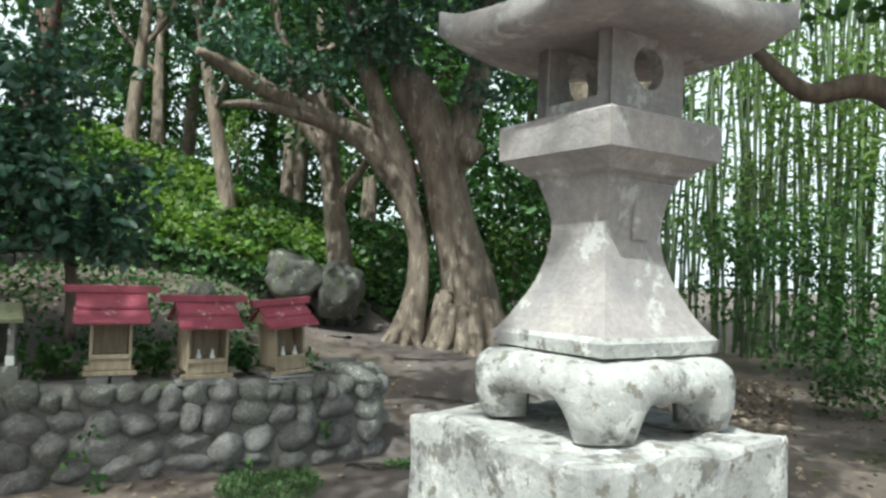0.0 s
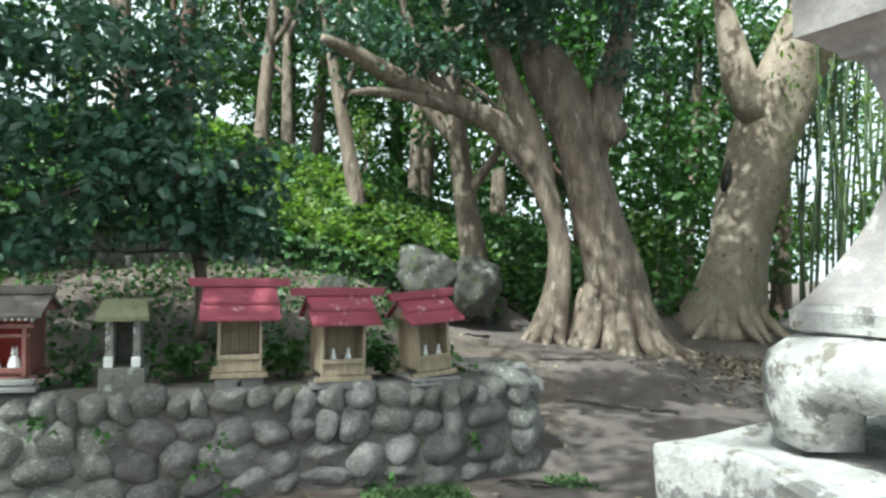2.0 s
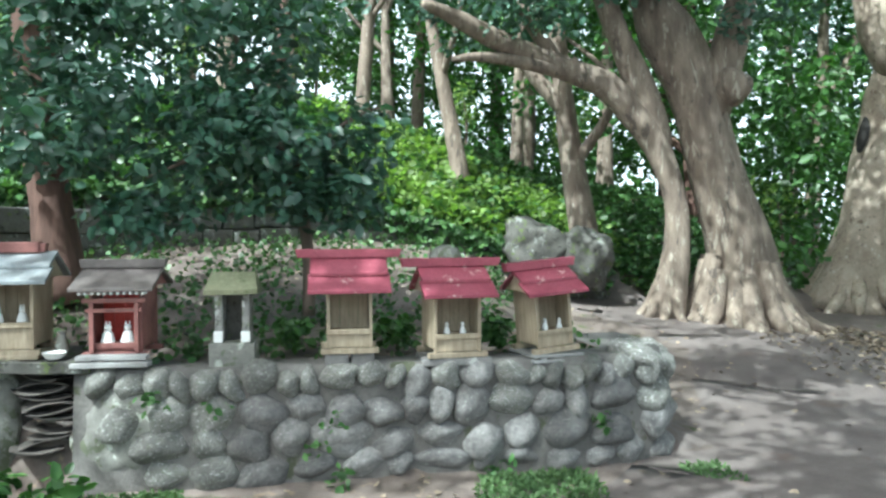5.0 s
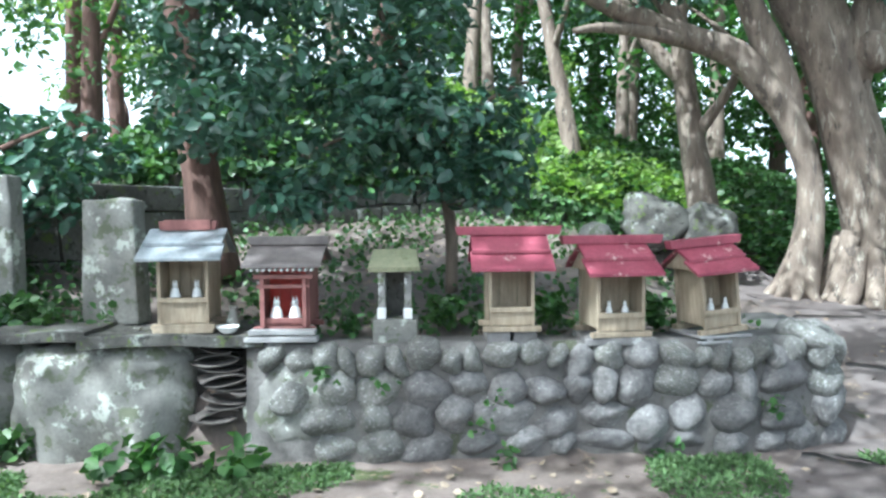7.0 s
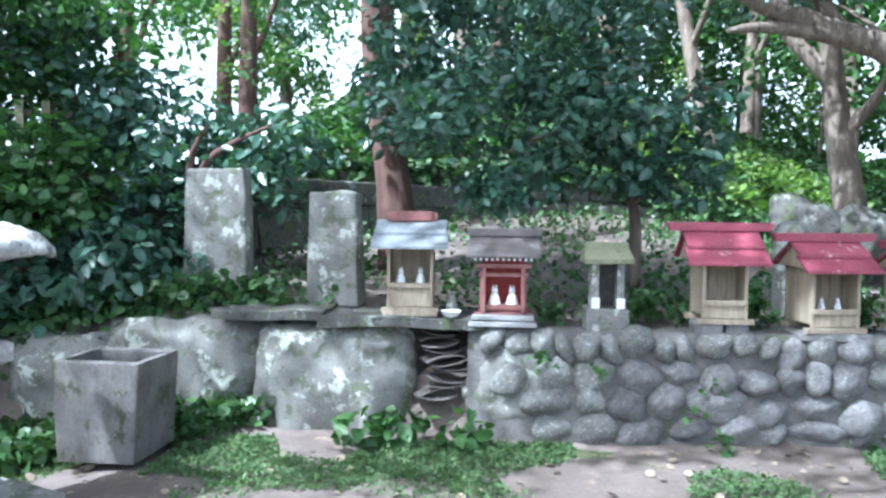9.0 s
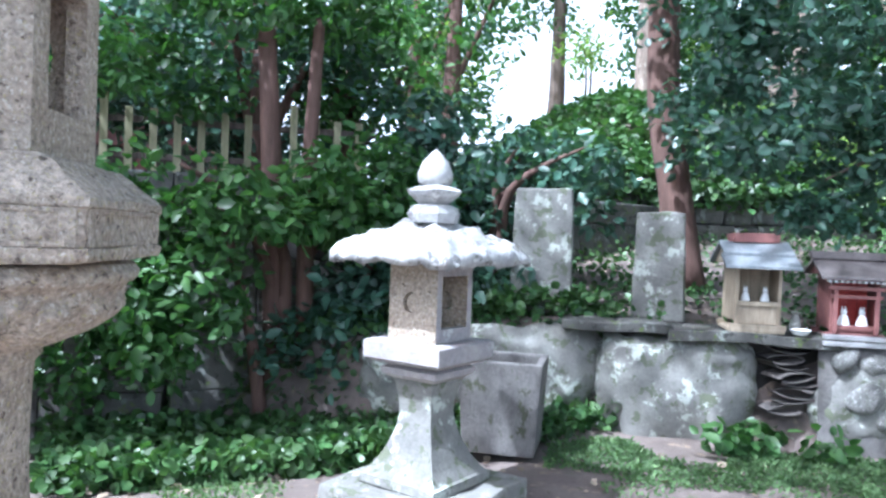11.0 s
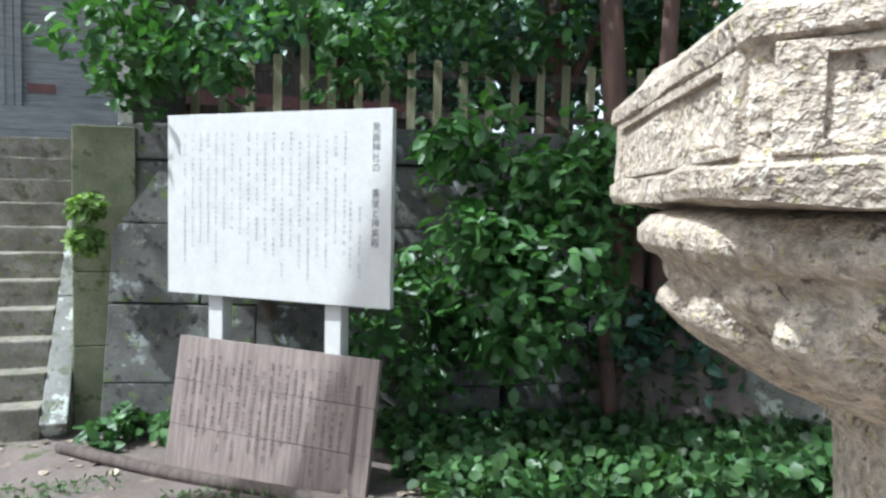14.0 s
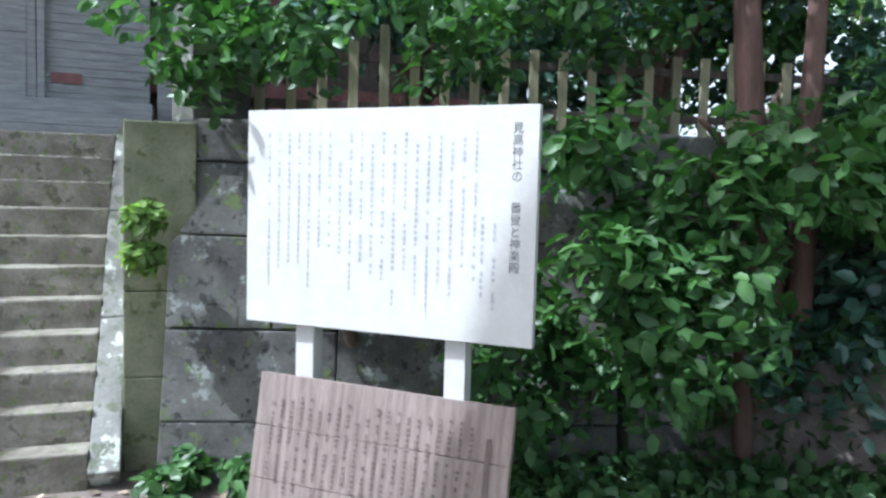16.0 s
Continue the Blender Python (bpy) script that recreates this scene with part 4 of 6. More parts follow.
# ---- stone platform, steps and hall ----
P = thing("wall_platform", Matrix.Identity(4), "dark battered stone retaining wall of large blocks", "wall", kind="structure")
top_line = [Vector((-8.86, -1.15, 0)), Vector((-8.05, 1.60, 0)), Vector((-7.7, 5.2, 0)), Vector((-8.6, 9.0, 0))]
rngp = random.Random(5)
for i in range(3):
    a, b = top_line[i], top_line[i + 1]
    d = (b - a).normalized()
    out = Vector((d.y, -d.x, 0))
    L = (b - a).length
    z = -0.6
    for hgt in (0.62, 0.56, 0.58, 0.47):
        s = 0.0
        while s < L - 0.02:
            w = min(rngp.uniform(0.65, 1.1), L - s)
            if L - s - w < 0.3:
                w = L - s
            off0, off1 = 0.19 * (1.63 - z), 0.19 * (1.63 - z - hgt)
            bm = box(0.004, w - 0.004, -0.3, 0.0, 0.004, hgt - 0.004, 0.012)
            for v in bm.verts:
                if v.co.y > -0.1:
                    pass
                sh = off0 + (off1 - off0) * v.co.z / hgt
                v.co.y = -v.co.y - sh
                v.co += noise.noise_vector(Vector((v.co.x * 5 + s * 3 + i * 7, v.co.z * 5 + z * 9, 0))) * 0.012
            # block colour is darkened for the shade the wall stands in
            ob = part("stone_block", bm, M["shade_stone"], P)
            ob.matrix_world = Matrix(((d.x, -d.y, 0, a.x + d.x * s), (d.y, d.x, 0, a.y + d.y * s), (0, 0, 1, z), (0, 0, 0, 1)))
            s += w
        z += hgt
    bm = finer(box(0, L, -0.34, 0.05, 1.635, 1.90, 0.02), 3)
    ob = part("cap_stone", rough_up(bm, 0.012, 5, i), M["shade_stone"], P)
    ob.matrix_world = Matrix(((d.x, -d.y, 0, a.x - d.y * 0.0), (d.y, d.x, 0, a.y), (0, 0, 1, 0), (0, 0, 0, 1))) @ pose(0, 0.30, 0)
bm = bmesh.new()
vs = [bm.verts.new((x, y, 1.87)) for x, y in ((-8.95, -1.1), (-8.3, 1.6), (-7.95, 5.2), (-8.9, 9.0), (-20, 9), (-20, -9), (-10.72, -9), (-10.72, -1.2))]
bm.faces.new(vs)
tagged(part("platform_ground", bm, M["earth"], None), "earth terrace behind the retaining wall", "terrace", kind="structure")

S = thing("stone_steps", pose(-8.50, -1.62, 0), "worn stone steps with flanking cheek stones, sunlit treads", "steps", kind="structure")
NS, RISE, RUN = 11, 0.201, 0.205
for k in range(NS):
    bm = finer(box(-RUN * (k + 1) - 0.25, -RUN * k, -2.2, -0.002, -0.32 + RISE * k - 0.15, -0.32 + RISE * (k + 1), 0.014), 3)
    part("step", rough_up(bm, 0.010, 7, k * 1.3), M["step_stone"], S)
for j, (a, b) in enumerate(((0.0, 0.36), (0.36, 0.68), (0.68, 1.0))):
    L = math.hypot(NS * RUN, NS * RISE)
    bm = finer(box(a * L + 0.004, b * L - 0.004, 0.0, 0.17, -0.35, 0.06, 0.015), 2)
    ob = part("cheek_stone", rough_up(bm, 0.008, 7, j), M["stele"], S)
    ob.matrix_local = pose(0.02, 0, -0.27) @ Matrix(((-RUN / math.hypot(RUN, RISE), 0, RISE / math.hypot(RUN, RISE), 0), (0, 1, 0, 0), (RISE / math.hypot(RUN, RISE), 0, RUN / math.hypot(RUN, RISE), 0), (0, 0, 0, 1)))
for z0, z1 in ((-0.5, 0.25), (0.255, 0.80), (0.805, 1.865)):
    part("mossy_slab", rough_up(finer(box(-2.3, -0.26, 0.172, 0.60, z0, z1, 0.01), 2), 0.006, 6, z0), M["moss_stone"], S)
part("landing_edge", rough_up(finer(box(-2.9, -2.26, -6.0, 0.7, 1.62, 1.885, 0.015), 3), 0.006, 4), M["step_stone"], S)

post = part("stone_post", rough_up(finer(box(-0.20, 0.20, -0.20, 0.20, 1.895, 2.75, 0.02), 3), 0.010, 6), M["shade_stone"], None)
post.matrix_world = pose(-9.02, -0.92, 0, 0, 0, 18)
tagged(post, "dark lichened stone post on the corner of the retaining wall", "stone post")

hall = thing("shrine_hall", pose(-12, 0, 1.87), "old grey plank shrine hall with porch and closed door", "building")
for k in range(26):
    z = 0.42 + 0.085 * k
    part("wall_plank", box(-0.02 - 0.02, -0.0 - 0.003 * (k % 3), -7.0, -1.40, z + 0.003, z + 0.083, 0.003), M["grey_wood"], hall)
for y in (-1.24, -3.62, -5.3):
    part("post", box(-0.1, 0.07, y - 0.085, y + 0.085, 0.0, 2.7, 0.01), M["grey_wood"], hall)
door = part("door", box(0.0, 0.05, -3.9, -2.42, 0.30, 2.4, 0.008), M["grey_wood"], hall)
for z in (0.38, 1.05, 1.72):
    part("door_panel", box(0.052, 0.065, -3.1, -2.5, z, z + 0.58, 0.006), M["grey_wood"], door)
part("door_frame", box(0.0, 0.075, -2.41, -2.34, 0.28, 2.5, 0.008), M["grey_wood"], hall)
for k in range(3):
    part("porch_step", box(0.02 + 0.10 * (2 - k), 0.45 + 0.22 * (2 - k), -6.0, -1.36, 0.0 + 0.14 * k, 0.12 + 0.14 * k, 0.008), M["grey_wood"], hall)
part("red_plate", box(0.012, 0.022, -2.3, -2.02, 0.60, 0.70, 0.003), M["maroon"], hall)
bm = bmesh.new()
add_box(bm, -5.0, 1.4, -8.0, -0.6, 2.9, 3.05, 0.01)
part("eave", bm, M["dark_wood"], hall)
red = thing("red_hall", pose(-13.2, 1.9, 1.87), "vermilion-painted wooden hall half hidden by trees", "building")
part("wall", box(-3, 0, -3.6, 1.5, 0.0, 2.5, 0.01), M["dark_wood"], red)
for y in (-3.6, -1.9, 0.0, 1.4):
    part("post", box(0.0, 0.16, y - 0.08, y + 0.08, 0, 2.7, 0.01), M["maroon"], red)
for z in (0.7, 2.3):
    part("beam", box(0.0, 0.18, -3.9, 1.7, z, z + 0.2, 0.01), M["maroon"], red)
part("eave", box(-3.4, 1.2, -4.6, 2.2, 2.75, 2.95, 0.02), M["maroon"], red)

fence = thing("fence", Matrix.Identity(4), "pale weathered board fence on top of the stone wall", "fence")
a, b = Vector((-8.95, -0.6, 1.9)), Vector((-7.95, 3.6, 1.9))
d = (b - a).normalized()
fm = Matrix(((d.x, -d.y, 0, 0), (d.y, d.x, 0, 0), (0, 0, 1, 0), (0, 0, 0, 1)))
slat_me = {}
for k in range(20):
    p = a + d * (0.215 * k)
    h = 0.62 if k % 4 else 0.74
    ob = part("slat", box(-0.035, 0.035, -0.012, 0.012, -0.03, h, 0.005), M["fence_wood"], fence)
    ob.matrix_world = Matrix.Translation(p - Vector((0.16, 0, 0))) @ fm
for z in (0.14, 0.48):
    ob = part("rail", box(-0.1, 4.3, 0.015, 0.05, z, z + 0.06, 0.005), M["dark_wood"], fence)
    ob.matrix_world = Matrix.Translation(a - Vector((0.16, 0, 0))) @ fm

# ---- notice boards ----
N = thing("notice_board", pose(-7.389, -0.170, 0, 0, 0, 48.3), "white painted notice board with faded vertical writing on two posts", "notice board")
part("board", box(-0.80, 0.80, -0.015, 0.03, 0.744, 1.872, 0.004), M["sign"], N)
for x in (-0.46, 0.40):
    part("post", box(x - 0.055, x + 0.055, 0.034, 0.13, -0.45, 1.80, 0.006), M["sign"], N)


def glyphs(text, x, z, size, parent, y):
    """Upright line of characters, one below another, in the built-in font."""
    cu = bpy.data.curves.new("writing", "FONT")
    cu.body, cu.size, cu.align_x, cu.space_line = "\n".join(text), size, "CENTER", 1.0
    tmp = bpy.data.objects.new("writing", cu)
    scene.collection.objects.link(tmp)
    bpy.context.view_layer.update()
    me = bpy.data.meshes.new_from_object(tmp.evaluated_get(bpy.context.evaluated_depsgraph_get()))
    bpy.data.objects.remove(tmp)
    me.materials.clear()
    me.materials.append(M["ink"])
    ob = part("writing", me, None, parent, "faded black vertical writing")
    ob.matrix_local = pose(x, y, z, 90, 0, 0)
    return ob


glyphs("見高神社の", 0.700, 1.745, 0.056, N, -0.0165)
glyphs("番叟と神楽殿", 0.700, 1.375, 0.056, N, -0.0165)


def bars(parent, cols, x0, x1, z0, z1, y, w, h, material, rr, gap=0.15):
    """Unreadable writing as short bars in columns."""
    V, F = [], []
    for k in range(cols):
        x = x1 - (x1 - x0) * k / (cols - 1)
        z = z1 - rr.choice((0, 0, 0, 0.02, 0.06))
        end = z0 + rr.uniform(0, 0.35) * (z1 - z0)
        while z > end:
            hh = h * rr.uniform(0.6, 1.0)
            if rr.random() > gap:
                ww = w * rr.uniform(0.6, 1.0) / 2
                for zz in (0.0, 0.38, 0.76):
                    i = len(V)
                    V += [(x - ww, y, z - zz * hh), (x + ww, y, z - zz * hh), (x + ww, y, z - zz * hh - hh * 0.14), (x - ww, y, z - zz * hh - hh * 0.14)]
                    F.append((i, i + 1, i + 2, i + 3))
                i = len(V)
                V += [(x - ww * 0.2, y, z), (x + ww * 0.2, y, z), (x + ww * 0.2, y, z - hh), (x - ww * 0.2, y, z - hh)]
                F.append((i, i + 1, i + 2, i + 3))
            z -= h * 1.25
    tagged(part("writing", mesh_from("writing", V, F, material), None, parent), "columns of faded small writing", kind="stuff")


rr = random.Random(3)
bars(N, 20, -0.66, 0.50, 0.86, 1.75, -0.0165, 0.022, 0.024, M["pale_ink"], rr, 0.18)
bars(N, 2, 0.54, 0.60, 0.90, 1.38, -0.0165, 0.024, 0.026, M["pale_ink"], rr, 0.1)
K = thing("old_notice_plank", pose(-7.39, -0.145, 0.455, 0, 0, 51.0) @ pose(0, 0, 0, -9, 1.5, 0), "old brown wooden notice plank with brush writing leaning on posts", "notice board")
for k in range(3):
    part("plank", rough_up(finer(box(-0.70, 0.70, -0.02, 0.02, -0.83 + 0.277 * k + 0.001, -0.83 + 0.277 * (k + 1) - 0.001, 0.004), 3), 0.004, 6, k), M["brown_wood"], K)
bars(K, 21, -0.60, 0.50, -0.74, -0.10, -0.026, 0.030, 0.021, M["brown_ink"], rr, 0.22)
part("writing", box(0.575, 0.60, -0.0265, -0.025, -0.66, -0.16, 0.0), M["brown_ink"], K)
log = new("edging_log", tube_mesh("edging_log", [[(-8.2, -1.45, -0.31, 0.045), (-7.5, -0.75, -0.31, 0.042), (-6.6, 0.35, -0.30, 0.04)]], M["dark_wood"], 8, 0.1))
tagged(log, "weathered log edging on the ground below the notice boards", "log")

# ---- trees ----
# places where the sun comes through openings in the leaf roof: centre, half length, half width
SUN_SPOTS = [(-1.45, 9.6, 0.1, 0.40, 0.28), (-0.8, 9.9, 0.1, 0.35, 0.22), (-1.65, 11.1, 0.2, 0.5, 0.30), (-0.9, 11.4, 0.2, 0.45, 0.25), (-2.05, 8.87, 0.1, 0.30, 0.25), (-2.3, 10.2, 0.1, 0.30, 0.25), (-2.9, 12.6, 0.3, 0.6, 0.30),
             (-8.9, 14.2, 3.2, 1.7, 1.1), (-8.0, 12.2, 2.5, 1.0, 0.9), (-6.9, 12.7, 1.7, 1.1, 0.7), (-7.5, 11.4, 2.0, 1.1, 0.7), (-10.3, 13.2, 3.3, 1.4, 1.0), (-7.6, 15.6, 3.2, 1.3, 1.0),
             (-6.35, 5.0, 0.9, 0.45, 0.45), (-5.3, 4.3, 0.0, 0.35, 0.35), (-4.45, 3.9, 0.0, 0.4, 0.3), (-9.3, -2.3, 0.9, 0.9, 0.35), (-9.9, -2.6, 1.5, 0.5, 0.2), (-6.4, -2.1, -0.3, 0.8, 0.5)]


def lets_no_sun(x, y, z, r):
    """False for a clump that would close one of the openings."""
    for cx, cy, cz, a, b in SUN_SPOTS:
        if z < cz + 1.2:
            continue
        k = (z - cz) / math.tan(radians(SUN_EL))
        gx, gy = x - SUN_AZ[0] * k - cx, y - SUN_AZ[1] * k - cy
        if (gx / (a + 0.35 * r)) ** 2 + (gy / (b + 0.35 * r)) ** 2 < 1:
            return False
    return True


def tree(name, label, limbs, material, crowns, leaf, leaf_size, per, seed, lump=0.2, seg=14, flutes=0, flute=0.0, group="", spread=0.7, shell=0.45):
    """limbs: lists of (x, y, z, radius), the trunk first; crowns: (centre, extent, clump count, smallest, largest)."""
    base = Vector(limbs[0][0][:3])
    t = thing(name, Matrix.Translation(base), label, "tree", group)
    rel = [[(x - base.x, y - base.y, z - base.z, r) for x, y, z, r in l] for l in limbs]
    part("trunk", tube_mesh("trunk", rel[:1], material, max(seg, 16), lump, seed, flutes, flute), None, t)
    for l in rel[1:]:
        part("limb", tube_mesh("limb", [l], material, seg, lump * 0.6, seed + 3), None, t)
    rg = np.random.default_rng(int(seed * 10) + 5)
    C, R = [], []
    for c, e, n, a, b in crowns:
        cc, r = spray(np.array(c) - np.array(base), e, n, a, b, rg)
        ok = np.array([lets_no_sun(*(q + np.array(base)), k) for q, k in zip(cc, r)])
        cc, r = cc[ok], r[ok]
        C.append(cc)
        R.append(r)
    if C:
        pos, up = clumps(np.concatenate(C), np.concatenate(R), per, rg, shell=shell)
        part("crown", leaf_mesh("crown", pos, up, leaf_size, leaf, spread=spread), None, t)
    return t


# great old tree with a split trunk
limbs = [
    [(-3.74, 14.72, 0.04, 0.85), (-3.74, 14.71, 0.48, 0.62), (-3.76, 14.70, 1.27, 0.45), (-3.93, 14.56, 2.15, 0.38), (-4.12, 14.42, 3.03, 0.37), (-4.32, 14.26, 3.91, 0.38), (-4.60, 14.05, 4.61, 0.38), (-4.77, 13.91, 5.05, 0.28)],
    [(-4.60, 13.84, 0.34, 0.36), (-4.46, 13.93, 0.93, 0.24), (-4.41, 14.0, 1.44, 0.19), (-4.42, 13.98, 2.14, 0.17), (-4.64, 13.82, 2.91, 0.20), (-4.90, 13.62, 3.39, 0.22), (-5.17, 13.3, 3.8, 0.20), (-5.51, 12.94, 3.99, 0.17), (-5.88, 12.43, 4.21, 0.14), (-6.14, 11.88, 4.38, 0.15), (-6.38, 11.34, 4.6, 0.12), (-6.49, 10.78, 4.7, 0.06)],
    [(-4.07, 14.43, 3.36, 0.28), (-3.87, 14.44, 4.07, 0.25), (-3.76, 14.5, 4.59, 0.24), (-3.61, 14.59, 5.29, 0.2), (-3.57, 14.72, 6.21, 0.18), (-3.38, 14.82, 7.44, 0.11)],
    [(-4.60, 13.90, 2.9, 0.17), (-4.72, 13.84, 3.36, 0.21), (-4.87, 13.69, 3.88, 0.22), (-5.07, 13.47, 4.56, 0.17), (-5.28, 13.31, 5.34, 0.16), (-5.46, 13.16, 6.29, 0.11)],
    [(-5.51, 12.94, 3.97, 0.13), (-5.96, 12.26, 4.1, 0.10), (-6.25, 11.69, 4.11, 0.07), (-6.44, 11.31, 4.04, 0.04)],
    [(-5.6, 12.80, 4.0, 0.12), (-5.95, 12.48, 4.72, 0.11), (-6.17, 12.32, 5.31, 0.08), (-6.34, 12.19, 6.15, 0.06)],
    [(-4.70, 13.96, 4.7, 0.26), (-4.95, 13.8, 5.5, 0.17), (-5.0, 13.7, 7.0, 0.10)],
]
rt = random.Random(17)
for k in range(17):
    a = radians(172 + 220 * k / 16 + rt.uniform(-5, 5))
    c, q, L = math.cos(a), math.sin(a), rt.uniform(1.05, 1.45)
    limbs.append([(-3.77 + 0.50 * c, 14.71 + 0.50 * q, 0.95 + rt.uniform(-0.2, 0.35), 0.10), (-3.77 + 0.74 * c, 14.71 + 0.74 * q, 0.50, 0.13), (-3.77 + 0.95 * c, 14.71 + 0.95 * q, 0.30, 0.10), (-3.77 + L * c, 14.71 + L * q, 0.14, 0.035)])
for k in range(5):
    a = radians(190 + 130 * k / 4)
    c, q = math.cos(a), math.sin(a)
    limbs.append([(-4.48 + 0.16 * c, 13.92 + 0.16 * q, 0.85, 0.09), (-4.50 + 0.30 * c, 13.90 + 0.30 * q, 0.52, 0.09), (-4.50 + 0.60 * c, 13.90 + 0.60 * q, 0.30, 0.03)])
t1 = tree("old_camphor_tree", "huge old tree with split fluted trunk and spreading limbs", limbs, M["bark"],
          [((-5.4, 13.0, 7.2), (3.2, 2.6, 1.6), 46, 0.5, 1.0), ((-8.2, 11.6, 6.6), (2.4, 2.4, 1.3), 26, 0.5, 0.9), ((-2.6, 14.6, 7.9), (2.2, 2.4, 1.5), 24, 0.5, 0.9), ((-4.9, 13.0, 5.35), (1.1, 0.5, 0.45), 13, 0.3, 0.55), ((-3.4, 14.2, 5.9), (0.8, 0.6, 0.5), 7, 0.3, 0.5), ((-6.6, 11.4, 4.9), (1.2, 0.9, 0.5), 22, 0.25, 0.45), ((-5.75, 12.3, 4.75), (0.7, 0.7, 0.35), 12, 0.22, 0.4), ((-3.2, 13.9, 4.9), (0.6, 0.5, 0.6), 8, 0.25, 0.4)],
          M["leaf_dark"], 0.13, 330, 1.0, 0.20, 24, 11, 0.20)
# knot on the forked limb
burl = rock(0.25, 2.0, 3, (1, 0.9, 1.15), 0.3)
ob = part("burl", burl, M["bark"], t1)
ob.matrix_world = pose(-3.73, 14.38, 3.74)

limbs = [
    [(-3.18, 19.14, 0.10, 1.05), (-3.09, 19.2, 0.69, 0.75), (-2.91, 19.3, 1.77, 0.62), (-2.76, 19.37, 2.9, 0.61), (-2.52, 19.51, 4.04, 0.65), (-2.14, 19.75, 5.18, 0.68), (-1.67, 20.06, 6.31, 0.69), (-1.2, 20.36, 7.45, 0.66), (-0.44, 20.84, 9.73, 0.5), (0.2, 21.2, 12, 0.25)],
    [(-2.45, 19.3, 4.6, 0.40), (-2.80, 19.1, 5.37, 0.36), (-2.95, 19.05, 6.16, 0.28), (-3.13, 18.9, 7.29, 0.14)],
]
for k in range(9):
    a = radians(165 + 190 * k / 8 + rt.uniform(-6, 6))
    c, q, L = math.cos(a), math.sin(a), rt.uniform(1.2, 1.6)
    limbs.append([(-3.12 + 0.5 * c, 19.17 + 0.5 * q, 1.1, 0.13), (-3.12 + 0.85 * c, 19.17 + 0.85 * q, 0.5, 0.14), (-3.12 + L * c, 19.17 + L * q, 0.16, 0.04)])
t2 = tree("leaning_tree", "leaning old tree with hollow and mottled pale bark", limbs, M["bark_pale"],
          [((-0.3, 20.4, 12.2), (3.8, 3.0, 2.0), 40, 0.6, 1.1), ((-3.4, 18.8, 8.2), (1.5, 1.3, 1.0), 12, 0.4, 0.7)], M["leaf_mid"], 0.17, 130, 2.0, 0.22, 20, 5, 0.04)
# near-black lump on the bark, painting the shade of the hollow
hole = part("hollow", rock(1.0, 3.0, 2, (0.10, 0.06, 0.33), 0.2), M["shade_black"], t2)
hole.matrix_world = pose(-2.985, 18.80, 3.42, 0, 12, 0)

# camellia over the shrines
cam_c = []
t3 = tree("camellia_tree", "dense camellia tree with glossy dark leaves overhanging the shrines", [
    [on_wall(-0.35, 1.65, 0.9).translation[:] + (0.055,), on_wall(-0.37, 1.62, 1.6).translation[:] + (0.05,), on_wall(-0.6, 1.5, 2.4).translation[:] + (0.04,), on_wall(-1.0, 1.5, 3.4).translation[:] + (0.02,)],
    [on_wall(-0.5, 1.55, 2.1).translation[:] + (0.035,), on_wall(-0.9, 1.2, 2.25).translation[:] + (0.022,), on_wall(-1.5, 1.0, 2.0).translation[:] + (0.01,)],
    [on_wall(-0.5, 1.55, 2.1).translation[:] + (0.035,), on_wall(0.0, 1.3, 2.5).translation[:] + (0.02,), on_wall(0.3, 1.2, 2.6).translation[:] + (0.01,)],
], M["bark_dark"], [
    (on_wall(-2.0, 1.2, 2.55).translation, (0.85, 0.65, 0.60), 32, 0.18, 0.36),
    (on_wall(-1.1, 1.2, 2.25).translation, (0.80, 0.65, 0.55), 32, 0.18, 0.36),
    (on_wall(-0.2, 1.2, 2.15).translation, (0.55, 0.6, 0.50), 22, 0.2, 0.36),
    (on_wall(-1.0, 1.5, 3.3).translation, (1.4, 0.8, 0.6), 22, 0.22, 0.42),
    (on_wall(-2.2, 1.5, 3.5).translation, (1.1, 0.8, 0.6), 18, 0.22, 0.42),
    (on_wall(-1.55, 0.95, 1.72).translation, (0.45, 0.3, 0.14), 12, 0.14, 0.24),
], M["leaf_dark"], 0.105, 640, 3.0, 0.1, 8, spread=0.6)
t4 = tree("cedar_tree", "reddish-brown trunked tree behind the standing stones", [
    [on_wall(-2.45, 2.1, 1.0).translation[:] + (0.24,), on_wall(-2.55, 2.1, 1.8).translation[:] + (0.17,), on_wall(-2.7, 2.2, 3.2).translation[:] + (0.16,), on_wall(-2.7, 2.3, 6.0).translation[:] + (0.12,), on_wall(-2.7, 2.3, 8.0).translation[:] + (0.05,)],
], M["bark_red"], [(on_wall(-3.2, 2.9, 5.2).translation, (1.8, 1.5, 1.2), 16, 0.4, 0.7)], M["leaf_mid"], 0.13, 180, 4.0)

